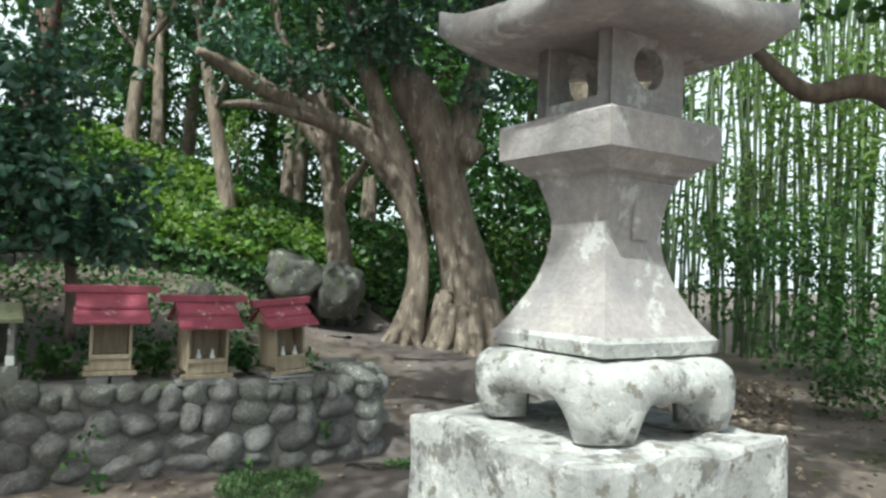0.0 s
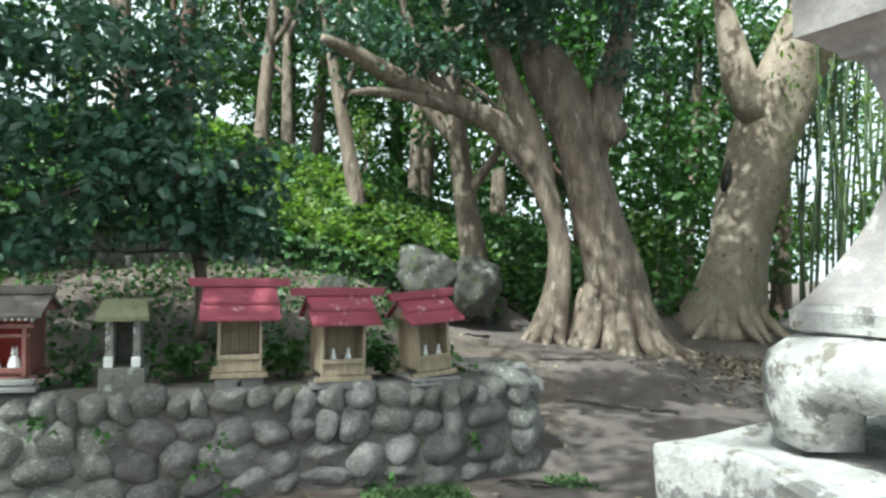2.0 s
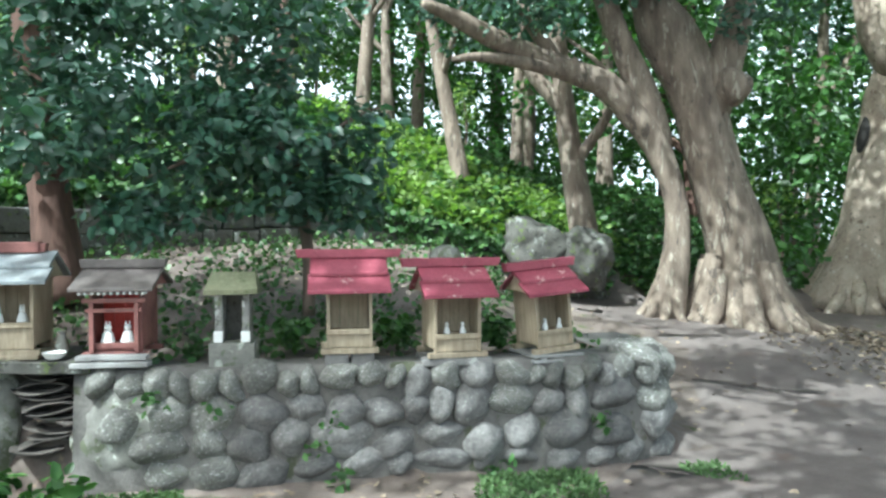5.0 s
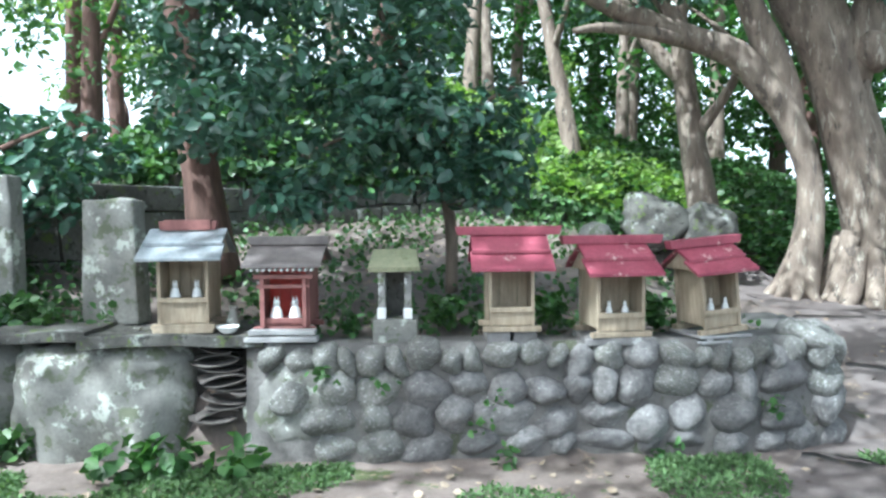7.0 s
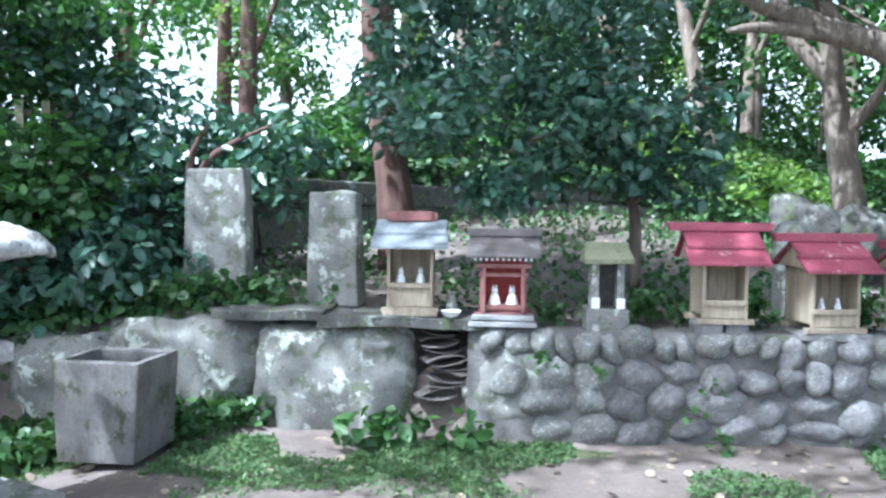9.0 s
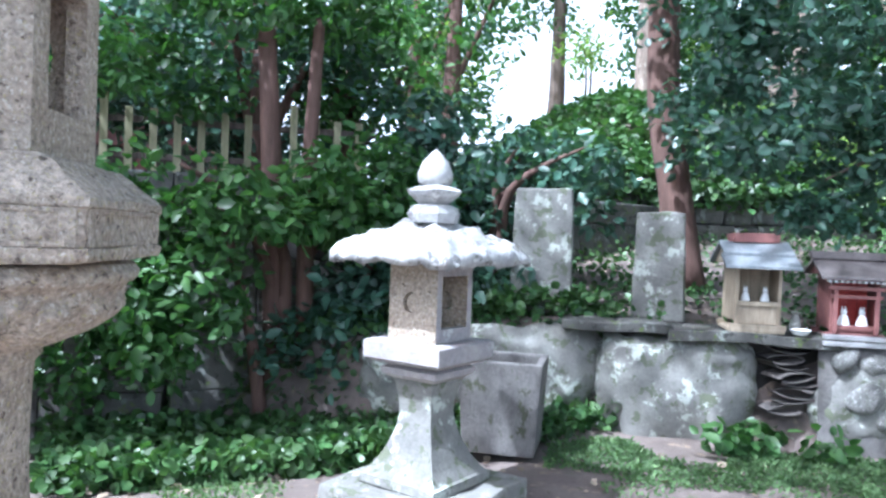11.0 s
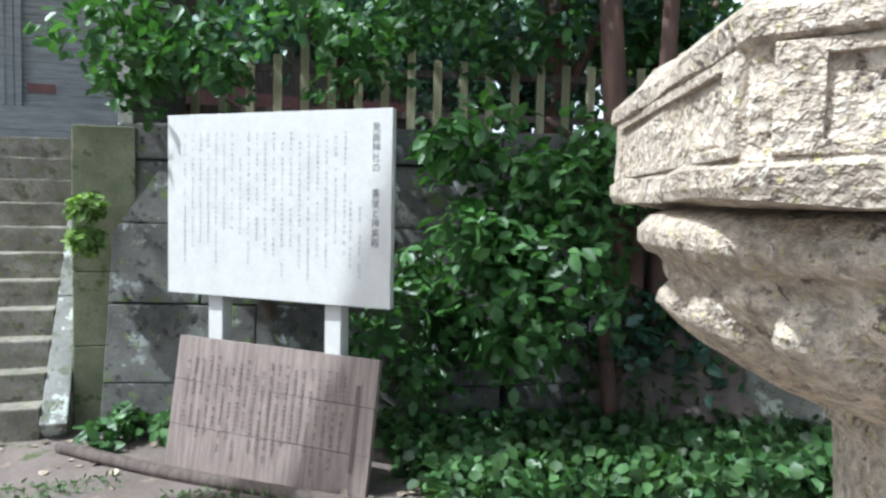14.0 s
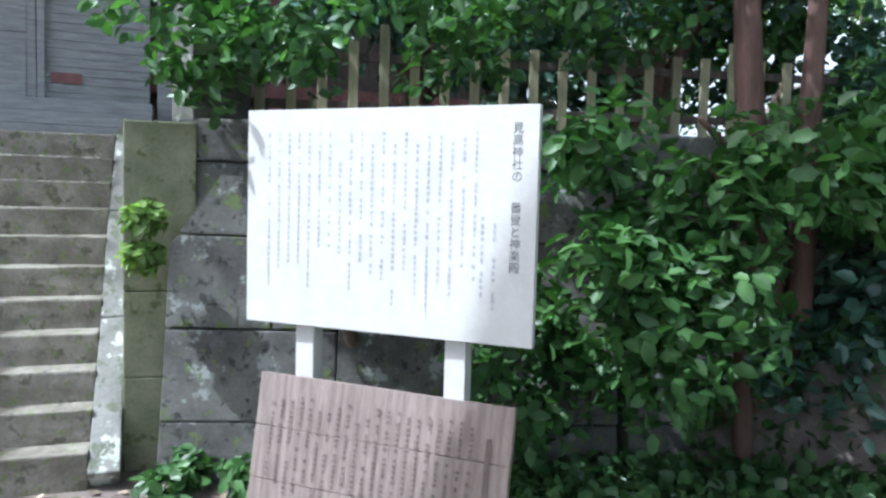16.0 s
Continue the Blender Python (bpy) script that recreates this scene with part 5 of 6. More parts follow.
# trees of the hillside
hill_specs = [(-8.55, 13.9, -0.8, -0.5, 6.0, 0.15), (-6.3, 14.6, -0.5, -0.3, 5.5, 0.24), (-10.6, 13.4, 0.1, 0.4, 6, 0.14), (-11.2, 19.4, 0.5, 0.2, 7, 0.16), (-14.2, 17.6, -0.6, 0.5, 7, 0.16), (-9.4, 20.8, 0.2, 0.4, 8, 0.2), (-16.5, 15.5, 0.5, 0.6, 7, 0.25),
              (-13.2, 12.0, -0.3, 0.3, 6.5, 0.2), (-12.4, 21.5, 0.4, 0.2, 8, 0.22), (-7.6, 22.5, -0.4, 0.6, 8, 0.25), (-15.8, 20.4, 0.3, 0.2, 8, 0.2), (-18.5, 17.5, 0.2, 0.3, 8, 0.25), (-19.5, 9.5, -0.2, 0.3, 8, 0.25), (-5.8, 25.5, 0.5, 0.2, 9, 0.25)]
for k, (x, y, lx, ly, h, r) in enumerate(hill_specs):
    z = height(x, y)
    rk = random.Random(40 + k)
    mid = (x + lx * 0.5 + rk.uniform(-0.2, 0.2), y + ly * 0.5, z + h * 0.5, r * 0.72)
    limbs = [[(x, y, z - 0.2, r * 1.8), (x, y, z + 0.35, r * 1.1), mid, (x + lx, y + ly, z + h, r * 0.4)],
             [mid, (mid[0] + rk.uniform(-1.2, 1.2), mid[1] + rk.uniform(-0.6, 0.6), z + h * 0.75, r * 0.35), (mid[0] + rk.uniform(-2, 2), mid[1] + rk.uniform(-1, 1), z + h * 1.0, r * 0.15)],
             [(x + lx * 0.3, y + ly * 0.3, z + h * 0.33, r * 0.5), (x + rk.uniform(-1.4, 1.4), y + rk.uniform(-0.6, 0.6), z + h * 0.55, r * 0.25), (x + rk.uniform(-2, 2), y, z + h * 0.75, r * 0.1)]]
    tree("woodland_tree", "slender evergreen tree on the shady hillside", limbs, M["bark"] if k % 3 or k < 4 else M["bark_red"],
         [((x + lx, y + ly, z + h * 0.95), (2.3, 2.0, 1.7), 26, 0.45, 0.9)], (M["leaf_dark"], M["leaf_mid"], M["leaf_mid"])[k % 3], 0.19, 170, 10.0 + k, 0.15, 10, group="trees of the hillside")

# sunlit saplings among them
for k, (x, y, s) in enumerate(((-13.6, 14.6, 0.7), (-8.9, 18.4, 0.8), (-16.0, 12.6, 0.9), (-17.5, 14.0, 1.2), (-12.6, 18.9, 0.9), (-2.2, 24, 1.4), (-5.0, 20.5, 0.9), (-18.0, 10.5, 1.3))):
    z = height(x, y)
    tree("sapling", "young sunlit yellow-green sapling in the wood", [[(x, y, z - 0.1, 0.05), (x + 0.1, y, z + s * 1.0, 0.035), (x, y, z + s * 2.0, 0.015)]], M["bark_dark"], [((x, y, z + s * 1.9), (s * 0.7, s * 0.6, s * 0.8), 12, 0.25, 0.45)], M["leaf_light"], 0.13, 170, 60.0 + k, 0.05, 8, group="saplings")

# trunk and low branch are real; the high unseen crowns are added for shade
tree("canopy_tree", "tall tree beside the path, its unseen leaf roof added for shade", [
    [(2.55, 10.7, -0.1, 0.36), (2.5, 10.6, 1.5, 0.26), (2.35, 10.4, 3.6, 0.22), (1.8, 9.4, 6.0, 0.18), (0.8, 7.6, 8.2, 0.10)],
    [(2.4, 10.5, 3.2, 0.14), (1.9, 10.4, 3.5, 0.12), (1.4, 10.3, 3.45, 0.09), (0.9, 10.1, 3.9, 0.05)],
    [(2.3, 10.3, 4.0, 0.14), (3.2, 8.0, 6.5, 0.10), (3.5, 5.5, 8.2, 0.05)],
    [(1.8, 9.4, 6.0, 0.12), (0.2, 6.0, 8.0, 0.08), (-1.4, 2.4, 8.7, 0.05), (-3.4, -1.6, 8.9, 0.03)],
], M["bark_dark"], [((-0.2, 5.2, 8.7), (5.2, 5.2, 0.8), 320, 0.35, 0.7), ((-1.0, 11.6, 9.4), (4.6, 3.6, 0.7), 80, 0.5, 0.9), ((1.9, 10.0, 4.6), (0.9, 0.7, 0.5), 9, 0.3, 0.5), ((-4.2, 1.2, 9.0), (2.5, 2.2, 0.8), 30, 0.4, 0.8), ((-5.6, -1.4, 8.8), (2.2, 1.2, 0.6), 20, 0.4, 0.75)], M["leaf_mid"], 0.15, 280, 90.0, 0.12, 12)
for k, (x, y) in enumerate(((-14.5, 24.5), (-10.2, 26.0), (-18.6, 21.8), (-21.0, 15.5), (-7.2, 28.5), (-21.5, 11.5), (-3.5, 28.0), (-17.0, 26.0))):
    z = height(x, y)
    tree("woodland_tree", "tall evergreen tree closing the wooded hillside", [[(x, y, z - 0.2, 0.35), (x + 0.1, y, z + 4, 0.22), (x, y, z + 9, 0.08)]], M["bark_dark"], [((x, y, z + 7.0), (2.8, 2.6, 3.6), 34, 0.7, 1.2)], M["leaf_mid"] if k % 2 else M["leaf_dark"], 0.24, 70, 70.0 + k, 0.1, 10, group="trees of the hillside")

# tree out of view, added only to block sun from steps and shrubs
tree("canopy_tree", "unseen leafy tree added to shade the stone steps and shrubs", [
    [(-6.6, -8.2, -0.2, 0.34), (-6.6, -8.1, 2.0, 0.25), (-6.9, -7.2, 5.0, 0.2), (-7.0, -5.0, 7.6, 0.12), (-6.2, -2.8, 8.4, 0.05)],
    [(-6.9, -7.2, 5.0, 0.14), (-8.6, -7.0, 6.8, 0.09), (-10.2, -7.0, 7.8, 0.04)],
], M["bark_dark"], [((-7.0, -2.2, 8.3), (1.7, 1.2, 0.6), 44, 0.4, 0.75), ((-9.9, -6.3, 8.0), (1.9, 1.3, 0.7), 13, 0.4, 0.7)], M["leaf_mid"], 0.15, 120, 91.0, 0.12, 12)

for k, (x, y, h) in enumerate(((-14.2, 5.4, 6.5), (-15.6, 7.6, 7.5), (-13.2, 7.2, 6.0), (-16.5, 3.6, 8.0))):
    z = max(1.87, height(x, y))
    tree("woodland_tree", "sunlit leafy tree behind the standing stones", [[(x, y, z - 0.1, 0.2), (x + 0.1, y, z + h * 0.5, 0.13), (x, y + 0.2, z + h, 0.04)], [(x, y, z + h * 0.3, 0.08), (x + 0.7, y + 0.5, z + h * 0.6, 0.03)]], M["bark_red"], [((x + 0.3, y, z + h * 0.62), (1.7, 1.6, h * 0.36), 26, 0.35, 0.7)], M["leaf_light"] if k % 2 else M["leaf_mid"], 0.15, 150, 110.0 + k, 0.1, 8, group="trees behind the standing stones")

# ---- shrubs ----


def shrub(name, label, x, y, stems, crowns, leaf, size, per, seed, bark="bark_red", spread=0.6, thick=()):
    z = height(x, y)
    rk = random.Random(int(seed))
    limbs = [[(x, y, z - 0.05, 0.07), (x, y, z + 0.2, 0.055)]]
    for k in range(stems):
        a = rk.uniform(0, 6.28)
        q = rk.uniform(0.15, 0.6)
        limbs.append([(x + 0.1 * math.cos(a), y + 0.1 * math.sin(a), z - 0.05, 0.075), (x + 0.25 * q * math.cos(a), y + 0.25 * q * math.sin(a), z + 0.8, 0.05), (x + 0.8 * q * math.cos(a), y + 0.8 * q * math.sin(a), z + 1.1, 0.03), (x + 1.5 * q * math.cos(a + 0.4), y + 1.5 * q * math.sin(a + 0.4), z + 1.35, 0.008)])
    limbs += thick
    return tree(name, label, limbs, M[bark], crowns, leaf, size, per, seed, 0.1, 8, spread=spread)


shrub("evergreen_shrub", "broad-leaved evergreen shrub with reddish stems beside the notice board", -7.55, 2.55, 4,
      [((-7.2, 1.45, 1.0), (0.5, 0.62, 0.7), 42, 0.15, 0.28), ((-6.95, 2.45, 1.62), (0.6, 0.8, 0.36), 34, 0.16, 0.28), ((-7.3, 3.2, 1.75), (0.6, 0.7, 0.5), 26, 0.18, 0.32), ((-7.4, 1.4, 1.7), (0.4, 0.6, 0.4), 14, 0.16, 0.28), ((-7.6, 2.5, 3.7), (1.0, 1.2, 0.6), 34, 0.2, 0.38)], M["leaf_mid"], 0.12, 720, 21, thick=[[(-7.60, 2.42, -0.3, 0.15), (-7.60, 2.42, 0.3, 0.11), (-7.66, 2.38, 1.6, 0.10), (-7.75, 2.3, 3.2, 0.08)], [(-7.48, 2.62, -0.3, 0.12), (-7.46, 2.64, 0.4, 0.085), (-7.45, 2.62, 1.7, 0.075), (-7.5, 2.7, 3.3, 0.05)], [(-7.6, 2.4, 0.9, 0.05), (-7.3, 2.0, 1.6, 0.035), (-7.1, 1.5, 1.9, 0.015)], [(-7.50, 2.30, -0.3, 0.07), (-7.42, 2.16, 0.5, 0.05), (-7.25, 1.95, 1.2, 0.035), (-7.2, 1.8, 1.7, 0.02)], [(-7.45, 2.75, -0.3, 0.06), (-7.35, 2.95, 0.5, 0.045), (-7.2, 3.2, 1.3, 0.03), (-7.1, 3.3, 1.8, 0.015)], [(-7.4, 2.9, 0.0, 0.03), (-7.1, 3.3, 0.25, 0.022), (-6.9, 3.7, 0.55, 0.012)]])
shrub("evergreen_shrub", "tall dark evergreen shrub behind the small lantern", -7.2, 4.4, 3,
      [((-6.9, 3.9, 1.25), (0.6, 0.7, 0.5), 26, 0.18, 0.32), ((-7.0, 4.6, 2.0), (0.8, 0.9, 0.5), 30, 0.2, 0.36), ((-8.0, 4.0, 2.3), (0.7, 0.6, 0.9), 24, 0.22, 0.4), ((-7.35, 3.2, 0.30), (0.45, 1.0, 0.35), 22, 0.14, 0.26), ((-7.45, 3.1, 0.62), (0.30, 1.0, 0.38), 40, 0.14, 0.28), ((-7.2, 3.5, 0.85), (0.35, 0.9, 0.5), 44, 0.15, 0.28), ((-7.05, 4.0, 0.25), (0.4, 0.8, 0.5), 60, 0.15, 0.28)], M["leaf_dark"], 0.12, 600, 22)
shrub("evergreen_shrub", "leafy shrub trained along the fence above the stone wall", -8.5, 0.0, 3,
      [((-8.35, -0.75, 2.40), (0.35, 0.7, 0.42), 30, 0.14, 0.26), ((-7.75, 0.85, 0.55), (0.25, 0.45, 0.6), 26, 0.14, 0.26), ((-8.3, 0.35, 2.5), (0.35, 0.6, 0.38), 20, 0.14, 0.26), ((-8.2, 1.4, 2.75), (0.4, 0.8, 0.4), 20, 0.16, 0.28)], M["leaf_mid"], 0.11, 680, 23, "bark_dark")
for k, (x, y, z, e, m) in enumerate(((-9.2, 2.6, 3.5, (0.9, 1.4, 0.7), "leaf_dark"), (-9.3, 3.7, 3.4, (1.0, 0.9, 0.9), "leaf_mid"), (-11.0, 2.6, 3.4, (1.0, 1.4, 1.2), "leaf_dark"), (-9.7, 0.7, 2.9, (0.6, 1.2, 0.7), "leaf_dark"), (-9.9, 2.6, 2.6, (0.5, 1.5, 0.6), "leaf_dark"))):
    zg = max(1.85, height(x, y)) if x < -8.2 else height(x, y)
    tree("evergreen_tree", "evergreen tree with reddish stems on the terrace", [[(x, y, zg - 0.1, 0.14), (x + 0.1, y, zg + 1.2, 0.10), (x, y + 0.1, z + 0.6, 0.05)], [(x, y, zg + 0.4, 0.08), (x + 0.5, y - 0.4, z, 0.03)], [(x, y, zg + 0.3, 0.08), (x + 0.3, y + 0.6, z, 0.03)]], M["bark_red"],
         [((x + 0.3, y, z), e, 30, 0.25, 0.5)], M[m], 0.13, 380, 30.0 + k, 0.1, 8, group="trees on the terrace")

# ---- bamboo ----
culms = [tube_mesh("culm", [[(0, 0, -0.1, 0.036), (0.05, 0, 3, 0.034), (0.2 * k, 0.1, 6.5, 0.028), (0.7 * k, 0.2, 10.5, 0.010)]], M["bamboo"], 7) for k in (-1, 0.5, 1)]
rb = random.Random(9)
bpos = []
for k in range(150):
    a = rb.random()
    x, y = -1.6 + 8.0 * a + rb.uniform(-0.6, 0.6), 19.0 - 1.5 * a + rb.uniform(-0.3, 5.0) * (0.5 + 0.5 * rb.random())
    z = height(x, y)
    ob = new("bamboo_culm", culms[k % 3])
    ob.matrix_world = pose(x, y, z, rb.uniform(-3, 3), rb.uniform(-4, 4), rb.uniform(0, 360))
    tagged(ob, "tall green bamboo culm in a grove", "bamboo", "bamboo grove")
    for _ in range(2):
        bpos.append((x + rb.uniform(-0.5, 0.5), y + rb.uniform(-0.5, 0.5), z + rb.uniform(2.5, 9.5)))
rgb = np.random.default_rng(77)
pos, up = clumps(bpos, rgb.uniform(0.5, 0.95, len(bpos)), 70, rgb, 0.8)
tagged(new("bamboo_foliage", leaf_mesh("bamboo_foliage", pos, up, 0.17, M["leaf_light"], width=0.2, droop=0.8)), "light green bamboo foliage", "bamboo", kind="stuff")
cc, r = spray((3.6, 15.6, 1.2), (3.0, 1.2, 0.9), 38, 0.4, 0.7, rgb)
pos, up = clumps(cc, r, 220, rgb)
tagged(new("undergrowth", leaf_mesh("undergrowth", pos, up, 0.12, M["leaf_mid"])), "green undergrowth at the foot of the bamboo", "bush", kind="stuff")

cc, r = spray((3.0, 17.6, 4.0), (4.6, 0.9, 2.8), 60, 0.4, 0.8, rgb)
pos, up = clumps(cc, r, 120, rgb)
tagged(new("bamboo_foliage", leaf_mesh("bamboo_foliage", pos, up, 0.16, M["leaf_light"], width=0.16, droop=0.8)), "drooping light green bamboo sprays before the grove", "bamboo", kind="stuff")

cc, r = spray((2.6, 13.4, 0.55), (1.7, 0.8, 0.5), 30, 0.25, 0.45, rgb)
pos, up = clumps(cc, r, 420, rgb)
tagged(new("undergrowth", leaf_mesh("undergrowth", pos, up, 0.085, M["ivy"])), "low dark green bushes beside the path", "bush", kind="stuff")

cc, r = spray((2.6, 16.4, 1.9), (3.6, 0.9, 1.7), 60, 0.35, 0.65, rgb)
pos, up = clumps(cc, r, 260, rgb)
tagged(new("undergrowth", leaf_mesh("undergrowth", pos, up, 0.11, M["leaf_mid"])), "tall dark green bushes at the edge of the bamboo grove", "bush", kind="stuff")

# distant woods close the view all round
cc, rad = [], []
for k in range(230):
    a = rgb.uniform(0, 2 * math.pi)
    R = rgb.uniform(27, 36)
    if radians(138) < a < radians(172) or radians(52) < a < radians(82):
        continue
    cc.append((-5 + R * math.cos(a), 7 + R * math.sin(a), rgb.uniform(0.5, 9.5) * rgb.random() ** 0.4 + 1.0))
    rad.append(rgb.uniform(1.2, 2.4))
pos, up = clumps(cc, rad, 46, rgb)
tagged(new("far_woods", leaf_mesh("far_woods", pos, up, 0.42, M["leaf_mid"])), "distant green woods round the shrine grounds", "woods", kind="stuff")
cc, rad = [], []
for k in range(300):
    x, y = rgb.uniform(-24, -3), rgb.uniform(17, 31)
    if sd(x, y)[1] < 8 or (y - 0.93) / max(0.1, -1 - x) < 0.86:
        continue
    cc.append((x, y, height(x, y) + rgb.uniform(0.3, 9.0)))
    rad.append(rgb.uniform(0.7, 1.4))
pos, up = clumps(cc, rad, 120, rgb)
tagged(new("far_woods", leaf_mesh("far_woods", pos, up, 0.24, M["leaf_mid"])), "dark green undergrowth of the wooded hill", "woods", kind="stuff")

# pale hazy sky low over the far trees
haze = bpy.data.materials.new("bright_haze")
haze.use_nodes = True
hn = haze.node_tree.nodes
hn.remove(hn["Principled BSDF"])
em = hn.new("ShaderNodeEmission")
em.inputs[0].default_value, em.inputs[1].default_value = (1.0, 1.0, 0.97, 1), 1.0
haze.node_tree.links.new(em.outputs[0], hn["Material Output"].inputs[0])
hv = [(-5 + 95 * math.cos(2 * math.pi * k / 48), 7 + 95 * math.sin(2 * math.pi * k / 48), z) for z in (-2.0, 55.0) for k in range(48)]
hf = [(k, (k + 1) % 48, 48 + (k + 1) % 48, 48 + k) for k in range(48)]
tagged(new("backdrop", mesh_from("backdrop", hv, hf, haze)), "bright hazy sky beyond the trees", "sky", kind="structure")

# low dark bank of stones at the foot of the hill
bank = thing("wall_bank", Matrix.Identity(4), "low dark stone bank at the foot of the hill", "wall", kind="structure")
rk = random.Random(23)
for row in range(2):
    s = -4.2 + 0.2 * row
    while s < 4.6:
        w = rk.uniform(0.32, 0.6)
        p = on_wall(s, bank_d(s) + 0.02 + 0.06 * row).translation
        zt = (max(0.55, 2.08 - 0.25 * s) if s > -0.3 else 2.16) - 0.04
        zb = height(*on_wall(s, bank_d(s) - 0.25).translation[:2]) - 0.15
        z0, z1 = (zb, (zb + zt) / 2) if row == 0 else ((zb + zt) / 2, zt)
        bm = rough_up(finer(box(0.0, w, -0.10, 0.22, z0, z1 - 0.012 + rk.uniform(-0.03, 0.03), 0.03), 2), 0.035, 4, s * 1.1)
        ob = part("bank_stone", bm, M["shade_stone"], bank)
        ob.matrix_world = Matrix.Translation((p.x, p.y, 0)) @ Matrix.Rotation(math.atan2(U0.y, U0.x) + math.atan(0.345), 4, "Z")
        s += (w + 0.012) / math.hypot(1, 0.345)

# ---- ground cover ----


def scatter(name, label, category, n, area, size, material, rise=0.05, upright=0.9, spread=0.5, keep=None, width=0.45):
    rg = np.random.default_rng(n)
    P = []
    while len(P) < n:
        x, y = area(rg)
        if keep and not keep(x, y, rg):
            continue
        P.append((x, y, height(x, y) + rg.uniform(0, rise)))
    up = np.tile(np.array([0, 0, upright]), (len(P), 1))
    tagged(new(name, leaf_mesh(name, np.array(P), up, size, material, spread=spread, width=width)), label, category, kind="stuff")


def hill_area(rg):
    s = rg.uniform(-8, 8)
    p = on_wall(s, bank_d(s) + 0.1 + 11 * rg.random() ** 1.3).translation
    return p.x, p.y


scatter("ivy_cover", "glossy ivy and low plants covering the hillside", "ground cover", 46000, hill_area, 0.13, M["ivy"], 0.22, 0.9, 0.5)


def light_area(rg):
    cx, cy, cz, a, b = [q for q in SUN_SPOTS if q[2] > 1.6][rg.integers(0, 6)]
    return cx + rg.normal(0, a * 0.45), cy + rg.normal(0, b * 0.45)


# paler leaves at the sun spots put the sunlight into the colour
scatter("pale_ground_plants", "low hill plants coloured pale to imitate sunlight in the openings", "ground cover", 9000, light_area, 0.12, M["leaf_light"], 0.26, 0.9, 0.6, lambda x, y, rg: sd(x, y)[1] > bank_d(sd(x, y)[0]) + 0.15)


def terrace_area(rg):
    p = on_wall(rg.uniform(-4.5, 1.9), 0.45 + 5.6 * rg.random() ** 1.2).translation
    return p.x, p.y


scatter("weeds", "low green weeds between the small shrines", "weeds", 6000, terrace_area, 0.06, M["ivy"], 0.16, 0.6, 0.8, lambda x, y, rg: noise.noise(Vector((x * 1.4, y * 1.4, 0))) > -0.25)
scatter("leaf_litter", "dry fallen leaves on path and terrace", "leaf litter", 5200, lambda rg: (rg.uniform(-9.5, 3.5), rg.uniform(-2.5, 15)), 0.055, M["litter"], 0.012, 1.0, 0.25, lambda x, y, rg: sd(x, y)[0] > 2.2 or sd(x, y)[1] < -0.12 or sd(x, y)[1] > 0.5)


scatter("leaf_litter", "dry brown leaves gathered round the tree roots", "leaf litter", 4200, lambda rg: (rg.uniform(-4.2, 1.4), rg.uniform(11.4, 15.5)), 0.06, M["litter"], 0.015, 1.0, 0.3, lambda x, y, rg: x + 0.62 * (y - 12) > -2.2 and sd(x, y)[0] > 4.3)


P = []
rgi = np.random.default_rng(88)
for k in range(3600):
    b = rgi.uniform(-4.2, 4.5)
    p = on_wall(b, bank_d(b) - 0.16 + 0.3 * rgi.random()).translation
    P.append((p.x, p.y, (max(0.55, 2.08 - 0.25 * b) if b > -0.3 else 2.16) - 0.30 * rgi.random() ** 1.8 + 0.06))
tagged(new("ivy_cover", leaf_mesh("ivy_cover", np.array(P), np.tile(np.array([0.35, -0.3, 0.6]), (len(P), 1)), 0.12, M["ivy"], width=0.4)), "glossy ivy hanging over the dark stone bank", "ground cover", kind="stuff")


def foot_area(rg):
    p = on_wall(rg.uniform(-3.6, 2.4), -0.10 - 0.9 * rg.random() ** 1.6).translation
    return p.x, p.y


scatter("grass_tufts", "short bright grass and moss at the foot of the wall", "grass", 13000, foot_area, 0.038, M["grass"], 0.03, 0.5, 0.9, lambda x, y, rg: noise.noise(Vector((x * 1.1, y * 1.1, 4))) > 0.05, width=0.2)
scatter("undergrowth", "ferns and ivy under the shrubs", "undergrowth", 12000, lambda rg: (rg.uniform(-8.2, -5.4), rg.uniform(0.6, 4.6)), 0.085, M["ivy"], 0.22, 0.7, 0.7, lambda x, y, rg: x < -5.9 + 0.3 * (y - 2) and not (abs(x + 4.7) < 0.6 and abs(y - 2.4) < 0.6))
scatter("grass_tufts", "patchy green moss grass on the open ground", "grass", 11000, lambda rg: (rg.uniform(-7.6, -3.0), rg.uniform(-2.2, 5.0)), 0.038, M["grass"], 0.03, 0.5, 0.9, lambda x, y, rg: noise.noise(Vector((x * 0.9, y * 0.9, 7))) > 0.1 and sd(x, y)[1] < -0.15, width=0.2)


def leafy_plant(x, y, z, n, size, material, label, seed):
    rg = np.random.default_rng(seed)
    pos, up = clumps([(x, y, z)], [size * 1.6], n / (size * 1.6) ** 2, rg, 0.7, 0.2)
    tagged(new("leafy_plant", leaf_mesh("leafy_plant", pos, up, size, material, width=0.32)), label, "plant", kind="stuff")


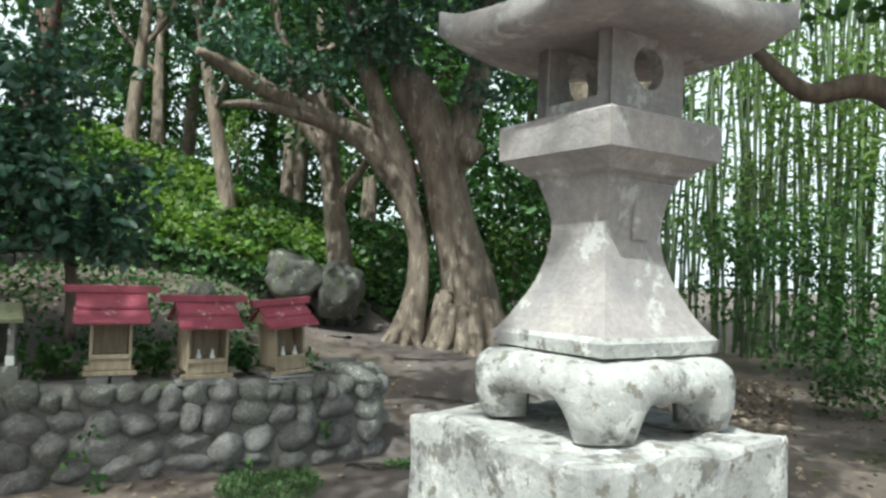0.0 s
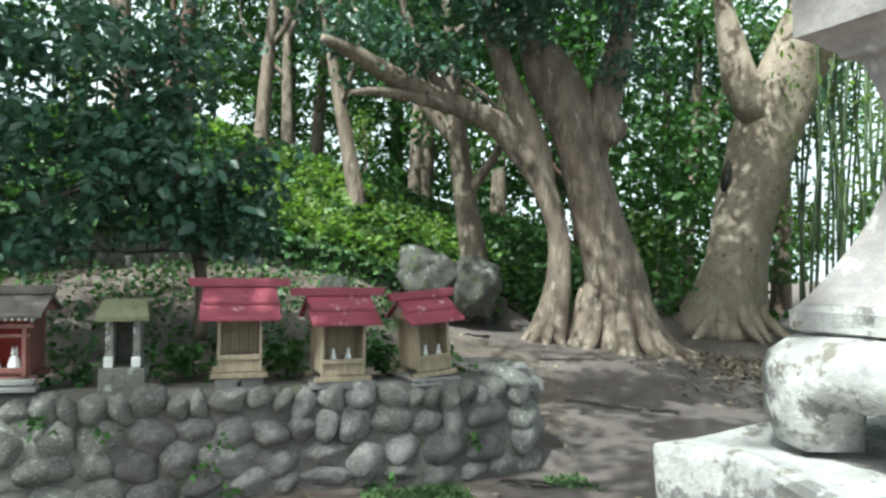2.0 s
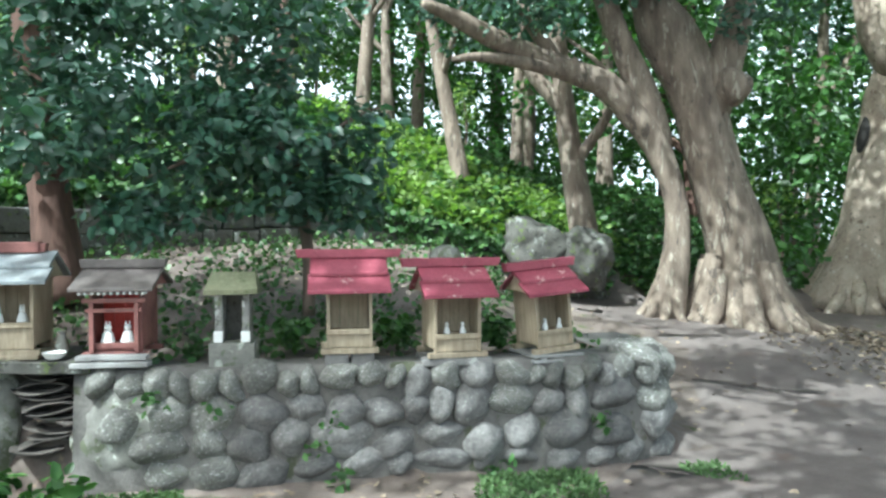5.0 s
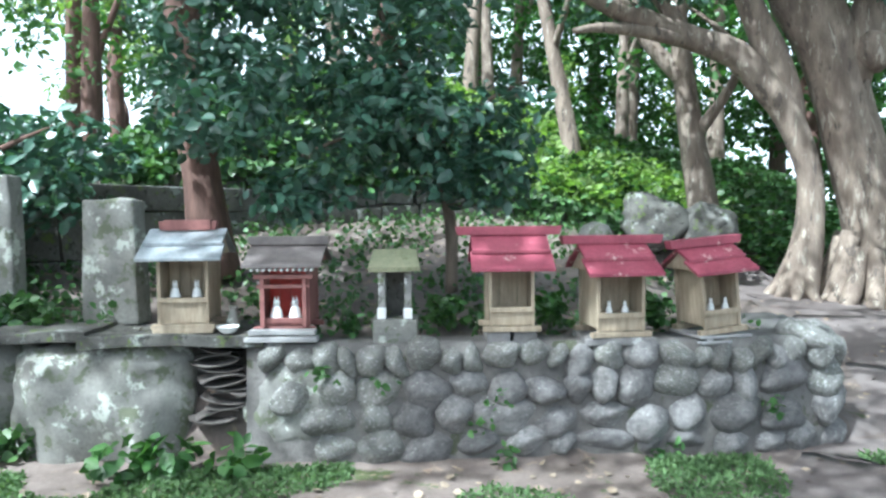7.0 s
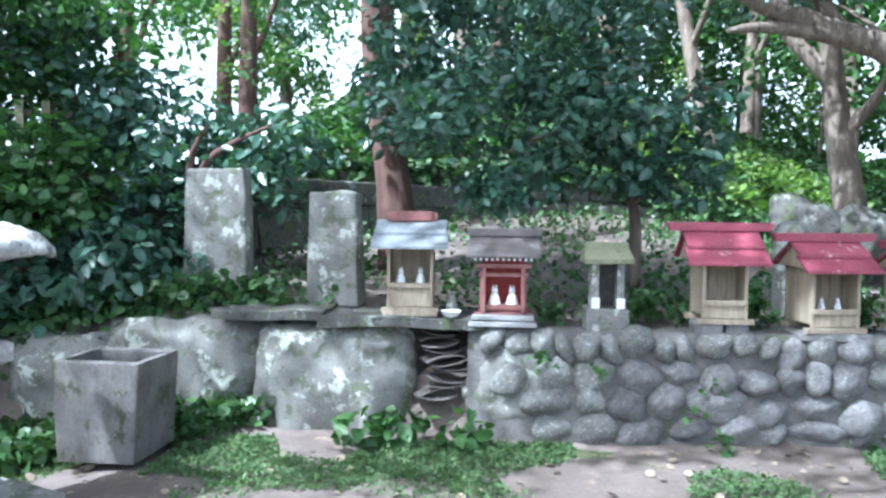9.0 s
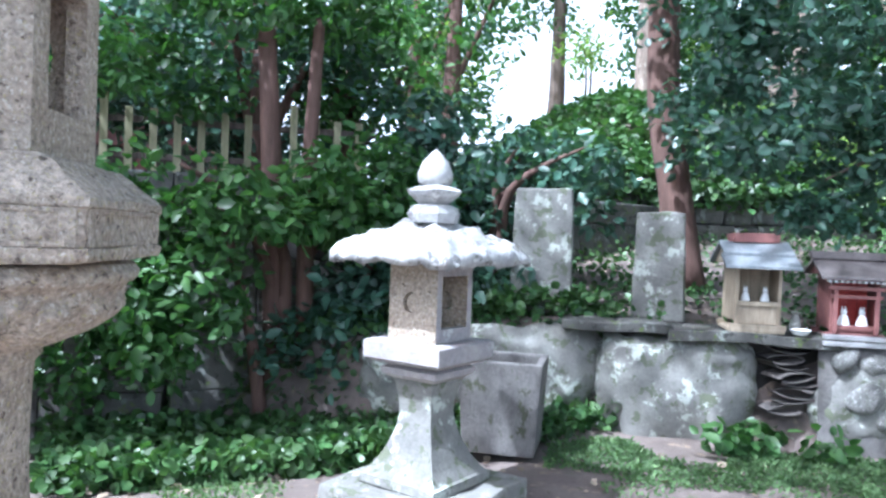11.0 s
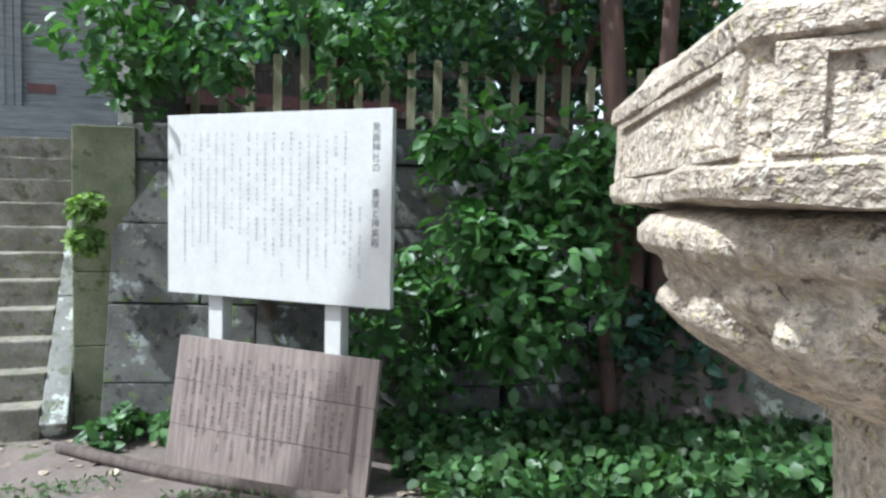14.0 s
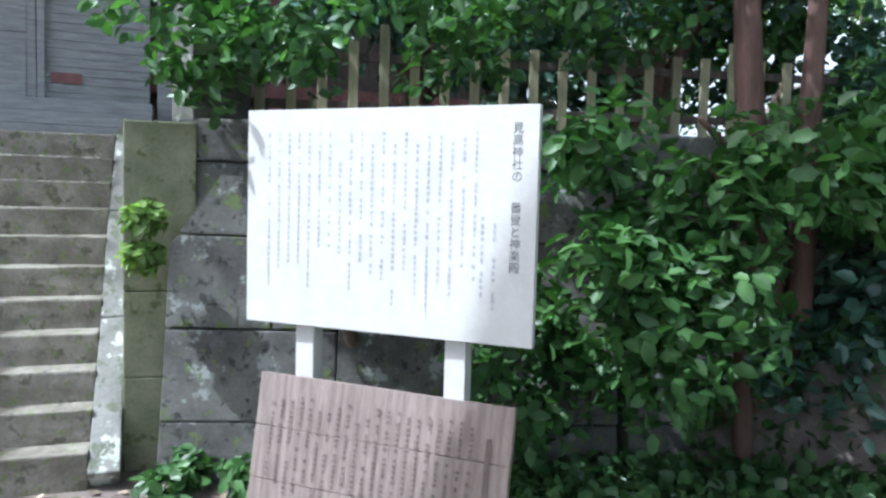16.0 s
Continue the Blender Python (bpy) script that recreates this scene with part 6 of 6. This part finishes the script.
for k, (s, d, z, n, sz) in enumerate(((-2.15, -0.12, 0.12, 50, 0.13), (-1.75, -0.14, 0.08, 40, 0.12), (-2.4, -0.2, 0.1, 40, 0.12), (-1.25, -0.03, 0.55, 16, 0.07), (-0.15, -0.06, 0.40, 12, 0.06), (-0.25, -0.05, 0.24, 12, 0.06), (-0.1, -0.12, 0.06, 20, 0.07), (0.9, -0.1, 0.05, 22, 0.06), (1.6, -0.03, 0.33, 16, 0.06), (-0.85, -0.03, 0.52, 10, 0.06))):
    p = on_wall(s, d, z).translation
    leafy_plant(p.x, p.y, p.z, n, sz, M["leaf_mid"], "small leafy weed growing by the stone wall", 200 + k)
for k, (x, y, z) in enumerate(((-8.35, -1.05, -0.2), (-8.1, -0.75, -0.2), (-8.2, -1.2, -0.25))):
    leafy_plant(x, y, z, 90, 0.09, M["leaf_mid"], "low green plant at the foot of the stone wall", 230 + k)
p = Vector((-8.62, -1.40, 1.15))
leafy_plant(p.x + 0.12, p.y + 0.08, p.z + 0.12, 200, 0.075, M["leaf_light"], "bright green fern hanging from the mossy stones", 241)
leafy_plant(p.x + 0.12, p.y + 0.08, p.z - 0.1, 200, 0.075, M["leaf_light"], "bright green fern hanging from the mossy stones", 240)
for k, (s, d, w) in enumerate(((0.30, 0.7, 0.22), (0.98, 0.55, 0.2), (-0.45, 0.7, 0.18))):
    p = on_wall(s, d, 0.88).translation
    leafy_plant(p.x, p.y, p.z, 110, 0.08, M["leaf_mid"], "small green bush between the shrines", 250 + k)

# ---- boulders of the hillside, post and far lantern ----
for x, y, z, size, seed in ((-6.35, 13.1, 1.42, (0.52, 0.42, 0.42), 3.0), (-5.80, 13.65, 1.22, (0.46, 0.42, 0.50), 7.0)):
    # the tree's shade over these boulders is put into their dark stone colour
    b = part("boulder", rough_up(rock(1.0, seed, 4, size, 0.35), 0.05, 4.0, seed), M["shade_stone"], None)
    b.matrix_world = pose(x, y, z, 0, 0, 30)
    tagged(b, "large rounded boulder at the foot of the hill", "boulder", "boulders of the hillside")
pc = part("stone_post", soften(stacked([(0.13, 0.0), (0.13, 0.66), (0.10, 0.72), (0.03, 0.75)], 12), 0.01), M["stele"], None)
pc.matrix_world = on_wall(0.72, 1.0, 0.74)
tagged(pc, "round-capped grey stone post behind the shrines", "stone post")
fl = thing("stone_lantern", pose(-7.3, 27.6, height(-7.3, 27.6) + 0.0), "far stone lantern on a block beyond the trees", "stone lantern", "stone lanterns")
part("base", box(-0.9, 0.9, -0.5, 0.5, 0.0, 1.0, 0.05), M["stele"], fl)
part("fire_box", box(-0.4, 0.4, -0.4, 0.4, 1.2, 1.75, 0.04), M["shade_stone"], fl)
part("roof", stacked([(0.95, 1.75), (0.9, 1.9), (0.3, 2.2)]), M["shade_stone"], fl)
part("shaft", box(-0.22, 0.22, -0.22, 0.22, 1.0, 1.2, 0.02), M["stele"], fl)
